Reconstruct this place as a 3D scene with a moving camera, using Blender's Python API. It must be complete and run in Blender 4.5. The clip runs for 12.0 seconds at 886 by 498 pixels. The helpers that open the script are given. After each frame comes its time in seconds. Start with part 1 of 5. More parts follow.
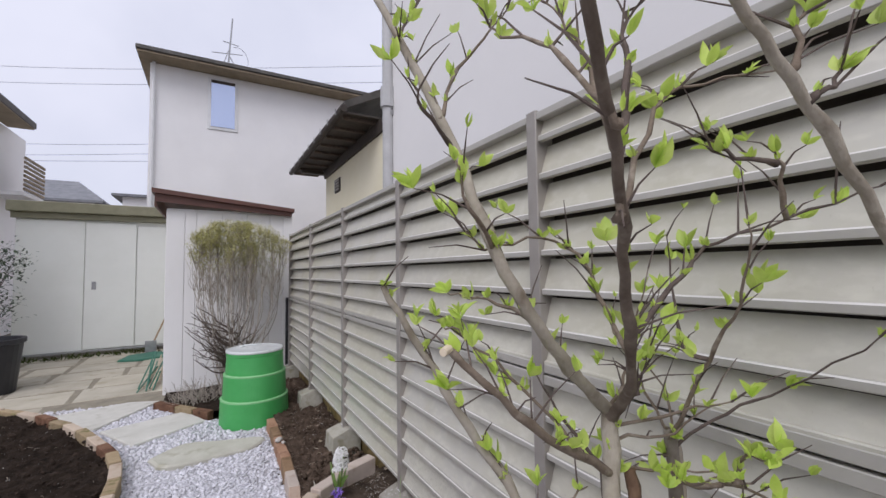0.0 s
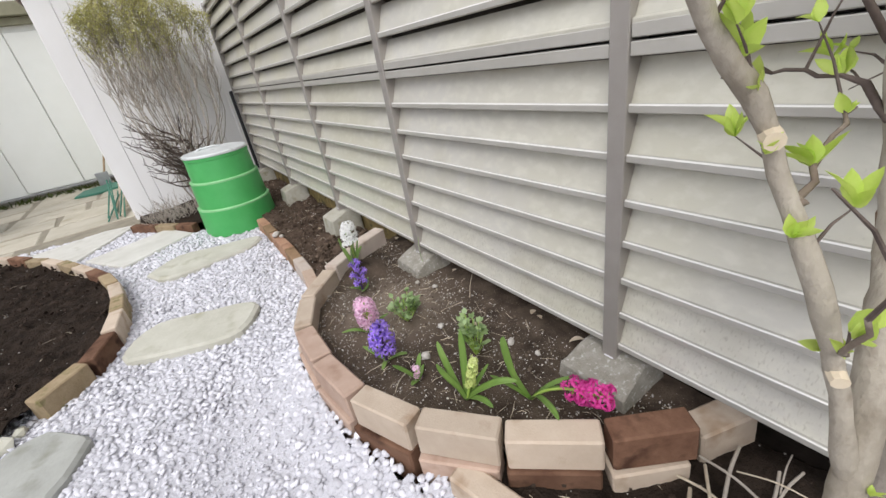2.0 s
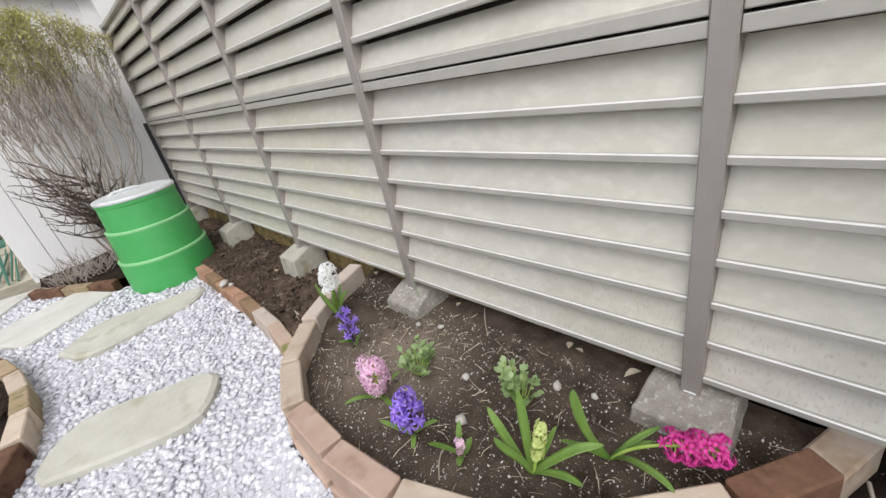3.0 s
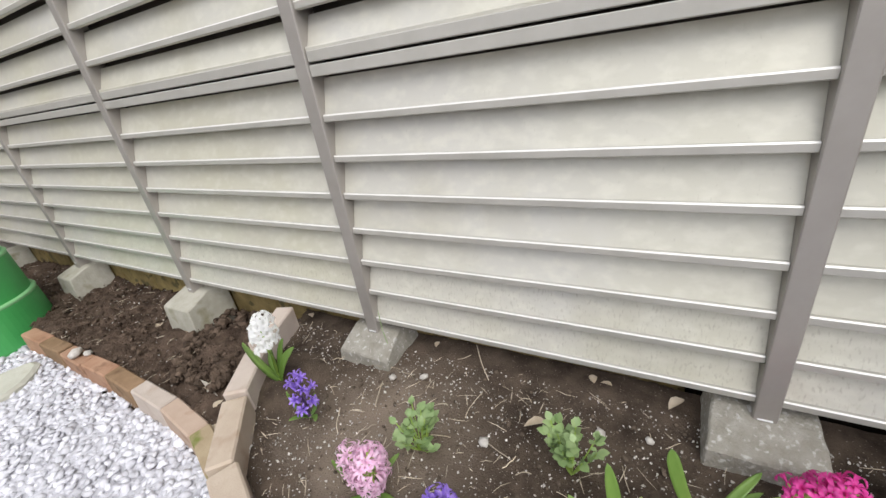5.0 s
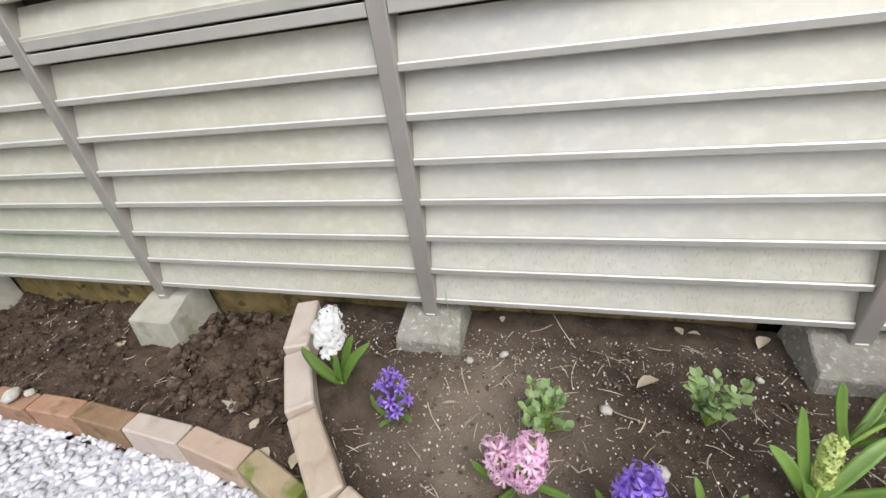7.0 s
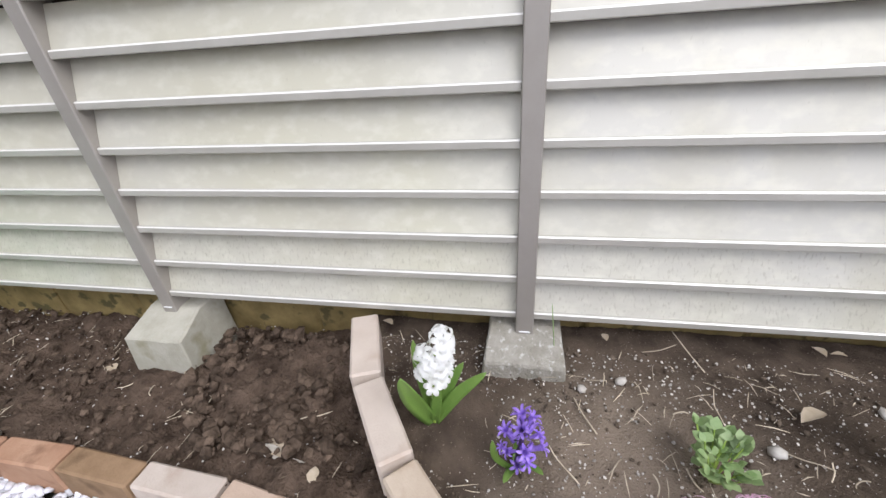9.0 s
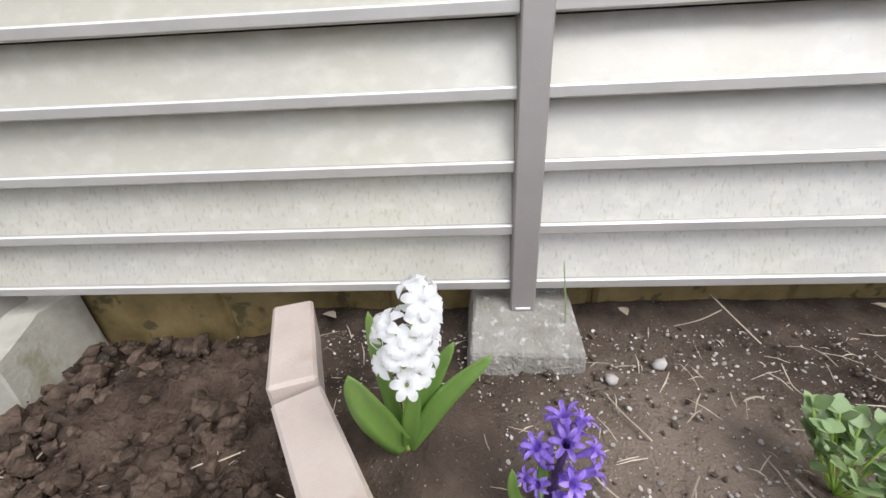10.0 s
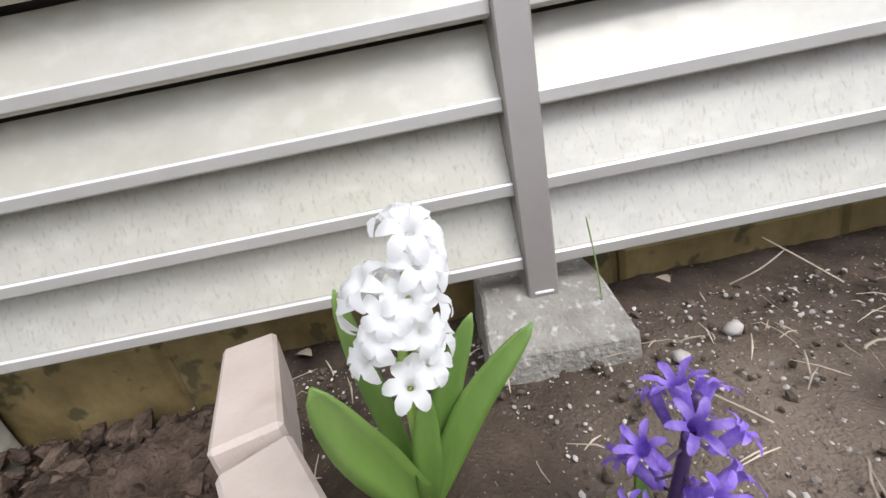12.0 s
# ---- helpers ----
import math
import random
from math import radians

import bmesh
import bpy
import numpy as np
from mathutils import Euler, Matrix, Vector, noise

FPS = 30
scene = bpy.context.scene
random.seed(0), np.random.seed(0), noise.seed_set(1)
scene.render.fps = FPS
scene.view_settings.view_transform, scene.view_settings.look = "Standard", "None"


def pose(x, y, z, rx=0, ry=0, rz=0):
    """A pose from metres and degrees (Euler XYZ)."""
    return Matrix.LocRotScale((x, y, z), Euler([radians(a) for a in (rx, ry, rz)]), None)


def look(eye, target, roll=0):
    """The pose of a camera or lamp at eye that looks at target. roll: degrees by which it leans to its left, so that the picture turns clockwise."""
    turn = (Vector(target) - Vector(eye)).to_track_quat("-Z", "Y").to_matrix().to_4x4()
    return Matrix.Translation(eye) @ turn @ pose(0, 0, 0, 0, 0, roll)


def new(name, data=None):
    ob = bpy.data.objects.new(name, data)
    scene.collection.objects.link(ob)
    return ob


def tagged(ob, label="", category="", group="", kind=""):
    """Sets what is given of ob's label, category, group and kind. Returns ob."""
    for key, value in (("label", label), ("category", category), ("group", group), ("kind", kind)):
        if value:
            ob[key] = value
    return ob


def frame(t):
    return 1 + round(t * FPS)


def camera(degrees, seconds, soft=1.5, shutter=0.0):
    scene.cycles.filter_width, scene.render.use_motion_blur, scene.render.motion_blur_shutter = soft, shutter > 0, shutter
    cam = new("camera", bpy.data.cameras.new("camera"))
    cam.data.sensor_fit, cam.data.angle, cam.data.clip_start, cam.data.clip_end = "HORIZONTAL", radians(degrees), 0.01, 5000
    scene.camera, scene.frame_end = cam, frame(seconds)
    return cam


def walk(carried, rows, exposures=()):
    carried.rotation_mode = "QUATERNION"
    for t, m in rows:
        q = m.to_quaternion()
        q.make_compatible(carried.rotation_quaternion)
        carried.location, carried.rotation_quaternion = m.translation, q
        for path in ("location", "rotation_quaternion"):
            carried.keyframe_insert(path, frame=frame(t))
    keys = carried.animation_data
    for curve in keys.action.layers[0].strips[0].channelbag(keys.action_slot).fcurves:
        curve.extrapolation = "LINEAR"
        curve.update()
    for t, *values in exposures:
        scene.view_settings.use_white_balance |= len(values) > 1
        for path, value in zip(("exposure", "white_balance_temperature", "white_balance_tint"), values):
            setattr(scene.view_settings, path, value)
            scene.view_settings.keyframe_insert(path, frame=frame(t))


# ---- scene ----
cam = camera(95.3, 12.0)
PATH = [
    (0, (-0.815, -0.89, 1.161), (0.178, 0.843, 1.268), -0.8),
    (0.5, (-0.859, -0.803, 1.089), (0.194, 0.871, 0.796), -3.1),
    (1, (-0.848, -0.725, 1.007), (0.151, 0.902, 0.41), -5.6),
    (1.5, (-0.764, -0.627, 0.91), (0.115, 0.961, 0.07), -8.9),
    (2, (-0.772, -0.512, 0.905), (0.154, 1.028, 0.027), -10.0),
    (2.5, (-0.816, -0.33, 0.907), (0.266, 1.118, 0.051), -11.3),
    (4.5, (-0.735, 0.101, 0.841), (0.584, 1.289, -0.08), -13.5),
    (5, (-0.773, 0.217, 0.842), (0.766, 1.16, -0.021), -9.2),
    (5.5, (-0.814, 0.351, 0.849), (0.773, 1.184, -0.039), -6.9),
    (6, (-0.781, 0.458, 0.836), (0.713, 1.316, -0.181), -7.4),
    (6.5, (-0.789, 0.528, 0.815), (0.688, 1.299, -0.292), -9.0),
    (7, (-0.846, 0.653, 0.832), (0.79, 1.197, -0.183), -8.2),
    (9, (-0.751, 1.011, 0.756), (0.935, 1.396, -0.248), -4.7),
    (9.5, (-0.684, 1.056, 0.608), (1.005, 1.354, -0.421), -5.4),
    (10, (-0.577, 1.093, 0.501), (1.197, 1.214, -0.414), -3.0),
    (10.5, (-0.509, 1.102, 0.449), (1.267, 1.167, -0.468), -3.4),
    (11, (-0.478, 1.117, 0.427), (1.319, 1.17, -0.449), -5.8),
    (11.5, (-0.479, 1.115, 0.398), (1.323, 1.153, -0.469), -7.8),
    (12, (-0.485, 1.119, 0.351), (1.394, 1.133, -0.334), -11.6),
]
walk(cam, [(t, look(eye, target, roll)) for t, eye, target, roll in PATH],
     exposures=[(0.0, -0.38, 6150, 15), (0.5, -0.04, 6270, 11), (1.0, 0.06, 6400, 10), (1.5, 0.09, 6430, 10), (2.5, 0.13, 6400, 10), (5.5, 0.25, 6440, 9), (7.0, 0.29, 6400, 9), (9.5, 0.36, 6150, 12), (12.0, 0.38, 6150, 12)])

# ---- world and sun ----
SKY_STRENGTH, SUN_STRENGTH = 0.13, 2.1
SUN_ELEV, SUN_AZ = 51.0, 224.0        # azimuth: degrees clockwise from +y, the side that the light comes from
world = bpy.data.worlds.new("sky")
scene.world = world
world.use_nodes = True
wt = world.node_tree
wt.nodes.clear()
w_out = wt.nodes.new("ShaderNodeOutputWorld")
w_bg = wt.nodes.new("ShaderNodeBackground")
w_sky = wt.nodes.new("ShaderNodeTexSky")
w_sky.sky_type, w_sky.sun_disc = "NISHITA", False
w_sky.sun_elevation, w_sky.sun_rotation = radians(SUN_ELEV), radians(SUN_AZ)
w_sky.air_density, w_sky.dust_density, w_sky.ozone_density = 1.0, 3.0, 1.0
w_co = wt.nodes.new("ShaderNodeTexCoord")
w_no = wt.nodes.new("ShaderNodeTexNoise")
w_no.inputs["Scale"].default_value, w_no.inputs["Detail"].default_value = 2.2, 6.0
w_ra = wt.nodes.new("ShaderNodeMapRange")
w_ra.inputs["From Min"].default_value, w_ra.inputs["From Max"].default_value = 0.35, 0.65
w_ra.inputs["To Min"].default_value, w_ra.inputs["To Max"].default_value = 0.78, 1.0
w_mx = wt.nodes.new("ShaderNodeMix")
w_mx.data_type = "RGBA"
w_mx.inputs["B"].default_value = (8.1, 8.2, 8.95, 1)
wt.links.new(w_co.outputs["Generated"], w_no.inputs["Vector"])
wt.links.new(w_no.outputs["Fac"], w_ra.inputs["Value"])
wt.links.new(w_ra.outputs["Result"], w_mx.inputs["Factor"])
wt.links.new(w_sky.outputs["Color"], w_mx.inputs["A"])
wt.links.new(w_mx.outputs["Result"], w_bg.inputs["Color"])
w_bg.inputs["Strength"].default_value = SKY_STRENGTH
wt.links.new(w_bg.outputs["Background"], w_out.inputs["Surface"])

sun = new("sun", bpy.data.lights.new("sun", "SUN"))
sun.data.energy, sun.data.angle, sun.data.color = SUN_STRENGTH, radians(38), (1.0, 0.97, 0.94)
_az, _el = radians(SUN_AZ), radians(SUN_ELEV)
sun.matrix_world = look((math.sin(_az) * math.cos(_el) * 20, math.cos(_az) * math.cos(_el) * 20, math.sin(_el) * 20), (0, 0, 0))

# ---- materials ----


def mat(name, c1, c2, scale=6.0, rough=0.7, metal=0.0, bump=0.2, bscale=80.0, speck=None, speck_at=0.68, speck_scale=60.0,
        rand=0.0, island=0.0, rough2=None, stretch=(1, 1, 1), subsurf=0.0, coat=0.0, bdist=0.004, speck_w=0.06, thin=0.0, spec=0.5, dry=None):
    """Two-scale noise between two colours, optional specks of a third, fine relief."""
    m = bpy.data.materials.new(name)
    m.use_nodes = True
    t = m.node_tree
    b = t.nodes["Principled BSDF"]
    co = t.nodes.new("ShaderNodeTexCoord")
    mp = t.nodes.new("ShaderNodeMapping")
    mp.inputs["Scale"].default_value = stretch
    geo = t.nodes.new("ShaderNodeNewGeometry")
    t.links.new(geo.outputs["Position"], mp.inputs["Vector"])
    n1 = t.nodes.new("ShaderNodeTexNoise")
    n1.inputs["Scale"].default_value, n1.inputs["Detail"].default_value, n1.inputs["Roughness"].default_value = scale, 8.0, 0.62
    t.links.new(mp.outputs["Vector"], n1.inputs["Vector"])
    ra = t.nodes.new("ShaderNodeMapRange")
    ra.inputs["From Min"].default_value, ra.inputs["From Max"].default_value = 0.3, 0.7
    t.links.new(n1.outputs["Fac"], ra.inputs["Value"])
    mx = t.nodes.new("ShaderNodeMix")
    mx.data_type = "RGBA"
    mx.inputs["A"].default_value, mx.inputs["B"].default_value = (*c1, 1), (*c2, 1)
    t.links.new(ra.outputs["Result"], mx.inputs["Factor"])
    col = mx.outputs["Result"]
    n2 = t.nodes.new("ShaderNodeTexNoise")
    n2.inputs["Scale"].default_value, n2.inputs["Detail"].default_value = bscale, 5.0
    t.links.new(mp.outputs["Vector"], n2.inputs["Vector"])
    if speck:
        n3 = t.nodes.new("ShaderNodeTexNoise")
        n3.inputs["Scale"].default_value, n3.inputs["Detail"].default_value = speck_scale, 3.0
        t.links.new(mp.outputs["Vector"], n3.inputs["Vector"])
        r3 = t.nodes.new("ShaderNodeMapRange")
        r3.inputs["From Min"].default_value, r3.inputs["From Max"].default_value = speck_at, speck_at + speck_w
        t.links.new(n3.outputs["Fac"], r3.inputs["Value"])
        m3 = t.nodes.new("ShaderNodeMix")
        m3.data_type = "RGBA"
        m3.inputs["B"].default_value = (*speck, 1)
        t.links.new(r3.outputs["Result"], m3.inputs["Factor"])
        t.links.new(col, m3.inputs["A"])
        col = m3.outputs["Result"]
    if dry:
        ds = t.nodes.new("ShaderNodeVectorMath")
        ds.operation = "DISTANCE"
        ds.inputs[1].default_value = dry[0]
        t.links.new(geo.outputs["Position"], ds.inputs[0])
        ed = t.nodes.new("ShaderNodeMath")
        ed.operation = "MULTIPLY_ADD"
        ed.inputs[1].default_value = 0.5
        t.links.new(n1.outputs["Fac"], ed.inputs[0])
        t.links.new(ds.outputs["Value"], ed.inputs[2])
        rd = t.nodes.new("ShaderNodeMapRange")
        rd.inputs["From Min"].default_value, rd.inputs["From Max"].default_value = dry[1] + 0.30, dry[1] + 0.08
        rd.inputs["To Max"].default_value = 0.75
        t.links.new(ed.outputs["Value"], rd.inputs["Value"])
        md = t.nodes.new("ShaderNodeMix")
        md.data_type = "RGBA"
        md.inputs["B"].default_value = (*dry[2], 1)
        t.links.new(rd.outputs["Result"], md.inputs["Factor"])
        t.links.new(col, md.inputs["A"])
        col = md.outputs["Result"]
    if rand or island:
        hs = t.nodes.new("ShaderNodeHueSaturation")
        rr = t.nodes.new("ShaderNodeMapRange")
        k = rand or island
        rr.inputs["To Min"].default_value, rr.inputs["To Max"].default_value = 1 - k, 1 + k
        if rand:
            oi = t.nodes.new("ShaderNodeObjectInfo")
            t.links.new(oi.outputs["Random"], rr.inputs["Value"])
        else:
            t.links.new(geo.outputs["Random Per Island"], rr.inputs["Value"])
        t.links.new(rr.outputs["Result"], hs.inputs["Value"])
        t.links.new(col, hs.inputs["Color"])
        col = hs.outputs["Color"]
    t.links.new(col, b.inputs["Base Color"])
    r2 = t.nodes.new("ShaderNodeMapRange")
    r2.inputs["To Min"].default_value, r2.inputs["To Max"].default_value = rough, rough if rough2 is None else rough2
    t.links.new(n1.outputs["Fac"], r2.inputs["Value"])
    t.links.new(r2.outputs["Result"], b.inputs["Roughness"])
    b.inputs["Metallic"].default_value = metal
    b.inputs["Specular IOR Level"].default_value = spec
    b.inputs["Coat Weight"].default_value = coat
    if subsurf:
        b.inputs["Subsurface Weight"].default_value = subsurf
        b.inputs["Subsurface Radius"].default_value = (0.01, 0.01, 0.008)
    if bump:
        bp = t.nodes.new("ShaderNodeBump")
        bp.inputs["Strength"].default_value, bp.inputs["Distance"].default_value = bump, bdist
        t.links.new(n2.outputs["Fac"], bp.inputs["Height"])
        t.links.new(bp.outputs["Normal"], b.inputs["Normal"])
    if thin:
        tr = t.nodes.new("ShaderNodeBsdfTranslucent")
        t.links.new(col, tr.inputs["Color"])
        ms = t.nodes.new("ShaderNodeMixShader")
        ms.inputs["Fac"].default_value = thin
        t.links.new(b.outputs["BSDF"], ms.inputs[1])
        t.links.new(tr.outputs["BSDF"], ms.inputs[2])
        t.links.new(ms.outputs["Shader"], t.nodes["Material Output"].inputs["Surface"])
    return m


def slat_mat(name, streak):
    """Satin metallic paint with dried water marks, slow drifts of tint and fine runs of splashed dirt."""
    m = bpy.data.materials.new(name)
    m.use_nodes = True
    t = m.node_tree
    b = t.nodes["Principled BSDF"]
    geo = t.nodes.new("ShaderNodeNewGeometry")

    def grain(stretch, scale, detail, lo, hi):
        mp, n, r = t.nodes.new("ShaderNodeMapping"), t.nodes.new("ShaderNodeTexNoise"), t.nodes.new("ShaderNodeMapRange")
        mp.inputs["Scale"].default_value = stretch
        n.inputs["Scale"].default_value, n.inputs["Detail"].default_value = scale, detail
        r.inputs["From Min"].default_value, r.inputs["From Max"].default_value = lo, hi
        t.links.new(geo.outputs["Position"], mp.inputs["Vector"])
        t.links.new(mp.outputs["Vector"], n.inputs["Vector"])
        t.links.new(n.outputs["Fac"], r.inputs["Value"])
        return r.outputs["Result"]

    def blend(fac, a, c, share=1.0):
        x = t.nodes.new("ShaderNodeMix")
        x.data_type = "RGBA"
        if share < 1.0:
            k = t.nodes.new("ShaderNodeMath")
            k.operation = "MULTIPLY"
            k.inputs[1].default_value = share
            t.links.new(fac, k.inputs[0])
            fac = k.outputs["Value"]
        t.links.new(fac, x.inputs["Factor"])
        if isinstance(a, tuple):
            x.inputs["A"].default_value = (*a, 1)
        else:
            t.links.new(a, x.inputs["A"])
        x.inputs["B"].default_value = (*c, 1)
        return x.outputs["Result"]

    drift = grain((1, 1, 0.6), 1.7, 3, 0.35, 0.65)
    col = blend(drift, (0.555, 0.533, 0.425), (0.56, 0.542, 0.485))
    marks = grain((1, 1, 1.7), 24, 9, 0.47, 0.66)
    col = blend(marks, col, (0.68, 0.66, 0.57), 0.48)
    grime = grain((1, 1, 0.7), 4.5, 6, 0.52, 0.75)
    col = blend(grime, col, (0.41, 0.38, 0.275), 0.36)
    runs = grain((1, 1, 0.30), 190, 6, 0.55 if streak else 0.66, 0.80)
    col = blend(runs, col, (0.30, 0.27, 0.21), 0.65 if streak else 0.30)
    t.links.new(col, b.inputs["Base Color"])
    b.inputs["Metallic"].default_value = 0.24
    rr = t.nodes.new("ShaderNodeMapRange")
    rr.inputs["To Min"].default_value, rr.inputs["To Max"].default_value = 0.37, 0.52
    t.links.new(marks, rr.inputs["Value"])
    t.links.new(rr.outputs["Result"], b.inputs["Roughness"])
    bp = t.nodes.new("ShaderNodeBump")
    bp.inputs["Strength"].default_value, bp.inputs["Distance"].default_value = 0.06, 0.002
    t.links.new(runs, bp.inputs["Height"])
    t.links.new(bp.outputs["Normal"], b.inputs["Normal"])
    return m


M_SLAT = slat_mat("champagne_slat", False)
M_SLATLOW = slat_mat("rain_splashed_slat", True)
# slat paint darkened: the grey shade on the lip fronts is in the colour
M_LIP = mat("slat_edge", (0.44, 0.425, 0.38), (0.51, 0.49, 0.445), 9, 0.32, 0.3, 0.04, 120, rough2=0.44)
# slat paint lightened: the highlight along the lip chamfer is painted in
M_LIPGLINT = mat("slat_edge_highlight", (0.72, 0.70, 0.655), (0.80, 0.78, 0.74), 9, 0.30, 0.15, 0.03, 120, rough2=0.42)
M_POST = mat("bronze_post", (0.33, 0.305, 0.275), (0.37, 0.345, 0.315), 12, 0.40, 0.35, 0.04, 150, rough2=0.48)
M_CONC = mat("rough_concrete", (0.23, 0.215, 0.175), (0.36, 0.34, 0.295), 26, 0.9, 0, 0.8, 160, (0.50, 0.485, 0.45), 0.57, 75, bdist=0.006, speck_w=0.14, spec=0.25)
M_CONC2 = mat("pale_concrete", (0.33, 0.315, 0.25), (0.45, 0.43, 0.365), 16, 0.9, 0, 0.5, 110, (0.25, 0.235, 0.15), 0.57, 11, speck_w=0.14)
M_MOSSY = mat("mossy_concrete", (0.15, 0.108, 0.042), (0.34, 0.255, 0.105), 9, 0.8, 0, 0.6, 60, (0.11, 0.09, 0.04), 0.58, 20, spec=0.3)
M_SOIL = mat("garden_soil", (0.025, 0.018, 0.0135), (0.130, 0.099, 0.074), 9, 0.95, 0, 0.8, 210, (0.27, 0.225, 0.18), 0.66, 210, bdist=0.007, spec=0.1, dry=((-0.26, 0.80, 0.02), 0.25, (0.27, 0.217, 0.168)))
M_SOIL2 = mat("dark_soil", (0.014, 0.010, 0.0075), (0.044, 0.032, 0.024), 14, 0.95, 0, 1.0, 130, (0.12, 0.092, 0.074), 0.71, 160, bdist=0.012, spec=0.12)
M_SOIL3 = mat("brown_dug_soil", (0.040, 0.027, 0.019), (0.140, 0.100, 0.074), 14, 0.95, 0, 1.0, 130, (0.17, 0.13, 0.10), 0.70, 160, bdist=0.012, spec=0.12)
# near-black: the shade in the gap under the fence is in the colour
M_BANKSHADE = mat("shade_black_earth", (0.010, 0.008, 0.006), (0.026, 0.020, 0.016), 14, 0.95, 0, 0.9, 120, spec=0.1)
M_CLOD3 = mat("brown_clod", (0.040, 0.028, 0.020), (0.135, 0.098, 0.072), 50, 0.95, 0, 1.0, 200, island=0.35, spec=0.12)
M_CLOD = mat("soil_clod", (0.020, 0.014, 0.0105), (0.058, 0.042, 0.032), 50, 0.95, 0, 1.0, 200, island=0.3, spec=0.12)
M_CLOD2 = mat("pale_soil_clod", (0.06, 0.046, 0.035), (0.17, 0.133, 0.10), 40, 0.95, 0, 0.9, 160, island=0.25, spec=0.12)
M_TAN = mat("tan_brick", (0.44, 0.35, 0.265), (0.53, 0.44, 0.345), 10, 0.88, 0, 0.35, 190, (0.33, 0.235, 0.155), 0.56, 12, rand=0.12, speck_w=0.2)
M_PINK = mat("pinkish_brick", (0.37, 0.255, 0.195), (0.47, 0.35, 0.275), 10, 0.88, 0, 0.35, 190, (0.27, 0.17, 0.12), 0.55, 12, rand=0.14, speck_w=0.2, spec=0.3)
M_RED = mat("red_brick", (0.105, 0.052, 0.032), (0.215, 0.122, 0.078), 12, 0.85, 0, 0.4, 150, (0.06, 0.03, 0.019), 0.54, 14, rand=0.2, speck_w=0.16, spec=0.15)
M_MOSSBRICK = mat("mossy_brick", (0.27, 0.20, 0.11), (0.37, 0.285, 0.175), 20, 0.9, 0, 0.4, 150, (0.16, 0.15, 0.05), 0.55, 16, rand=0.12, speck_w=0.14)
M_MOSSGREEN = mat("green_stained_brick", (0.30, 0.23, 0.14), (0.40, 0.32, 0.21), 14, 0.9, 0, 0.4, 150, (0.17, 0.19, 0.05), 0.50, 13, speck_w=0.14, spec=0.25)
M_SALMON = mat("salmon_brick", (0.42, 0.31, 0.235), (0.50, 0.385, 0.30), 10, 0.88, 0, 0.35, 190, (0.33, 0.21, 0.14), 0.56, 14, rand=0.06, speck_w=0.2, spec=0.25)
M_BROWNBRICK = mat("brown_brick", (0.20, 0.125, 0.07), (0.30, 0.20, 0.12), 12, 0.88, 0, 0.4, 170, (0.13, 0.08, 0.045), 0.55, 15, rand=0.1, speck_w=0.18, spec=0.2)
M_RUST = mat("rusty_brick", (0.31, 0.175, 0.11), (0.40, 0.25, 0.165), 12, 0.88, 0, 0.4, 170, (0.20, 0.11, 0.07), 0.55, 15, rand=0.1, speck_w=0.18, spec=0.2)
M_GRAVEL = mat("white_gravel", (0.52, 0.515, 0.55), (0.70, 0.695, 0.725), 30, 0.75, 0, 0.4, 200, island=0.22, spec=0.3)
M_GRAVBASE = mat("gravel_bed", (0.47, 0.465, 0.49), (0.60, 0.595, 0.63), 60, 0.95, 0, 1.0, 90, bdist=0.01)
M_STONE = mat("step_stone", (0.43, 0.42, 0.345), (0.55, 0.54, 0.465), 6, 0.85, 0, 0.5, 60, (0.37, 0.355, 0.27), 0.56, 9, speck_w=0.18)
M_SLAB = mat("dusted_pale_slab", (0.52, 0.51, 0.46), (0.64, 0.63, 0.58), 5, 0.85, 0, 0.4, 60, (0.45, 0.44, 0.38), 0.58, 9, speck_w=0.18)
M_STONE2 = mat("grey_step_stone", (0.30, 0.305, 0.275), (0.40, 0.405, 0.37), 8, 0.85, 0, 0.5, 60, (0.24, 0.245, 0.20), 0.56, 11, speck_w=0.18)
M_BEIGE = mat("pale_pinkish_brick", (0.46, 0.385, 0.325), (0.55, 0.475, 0.41), 10, 0.88, 0, 0.35, 190, (0.40, 0.31, 0.245), 0.58, 12, rand=0.08, speck_w=0.2)
M_FLAG = mat("flagstone", (0.39, 0.355, 0.275), (0.52, 0.485, 0.40), 3, 0.85, 0, 0.3, 40, (0.33, 0.295, 0.215), 0.58, 5, rand=0.10, speck_w=0.16)
M_JOINT = mat("paving_joint", (0.22, 0.20, 0.155), (0.32, 0.29, 0.23), 8, 0.95, 0, 0.6, 60, spec=0.12)
M_GREEN = mat("green_plastic", (0.055, 0.34, 0.085), (0.08, 0.40, 0.115), 5, 0.42, 0, 0.05, 60, rough2=0.5)
# paler green: the highlight on the bin's ridges is put into the colour
M_BANDGLINT = mat("green_band_highlight", (0.20, 0.47, 0.20), (0.26, 0.55, 0.26), 20, 0.45, 0, 0.05, 60)
M_LID = mat("frosted_lid", (0.50, 0.52, 0.51), (0.66, 0.68, 0.67), 9, 0.4, 0, 0.1, 40, (0.40, 0.42, 0.40), 0.62, 9)
M_WHITEWALL = mat("white_boards", (0.80, 0.79, 0.77), (0.86, 0.85, 0.84), 3, 0.6, 0, 0.1, 30, (0.68, 0.66, 0.62), 0.68, 7, stretch=(1, 1, 0.3))
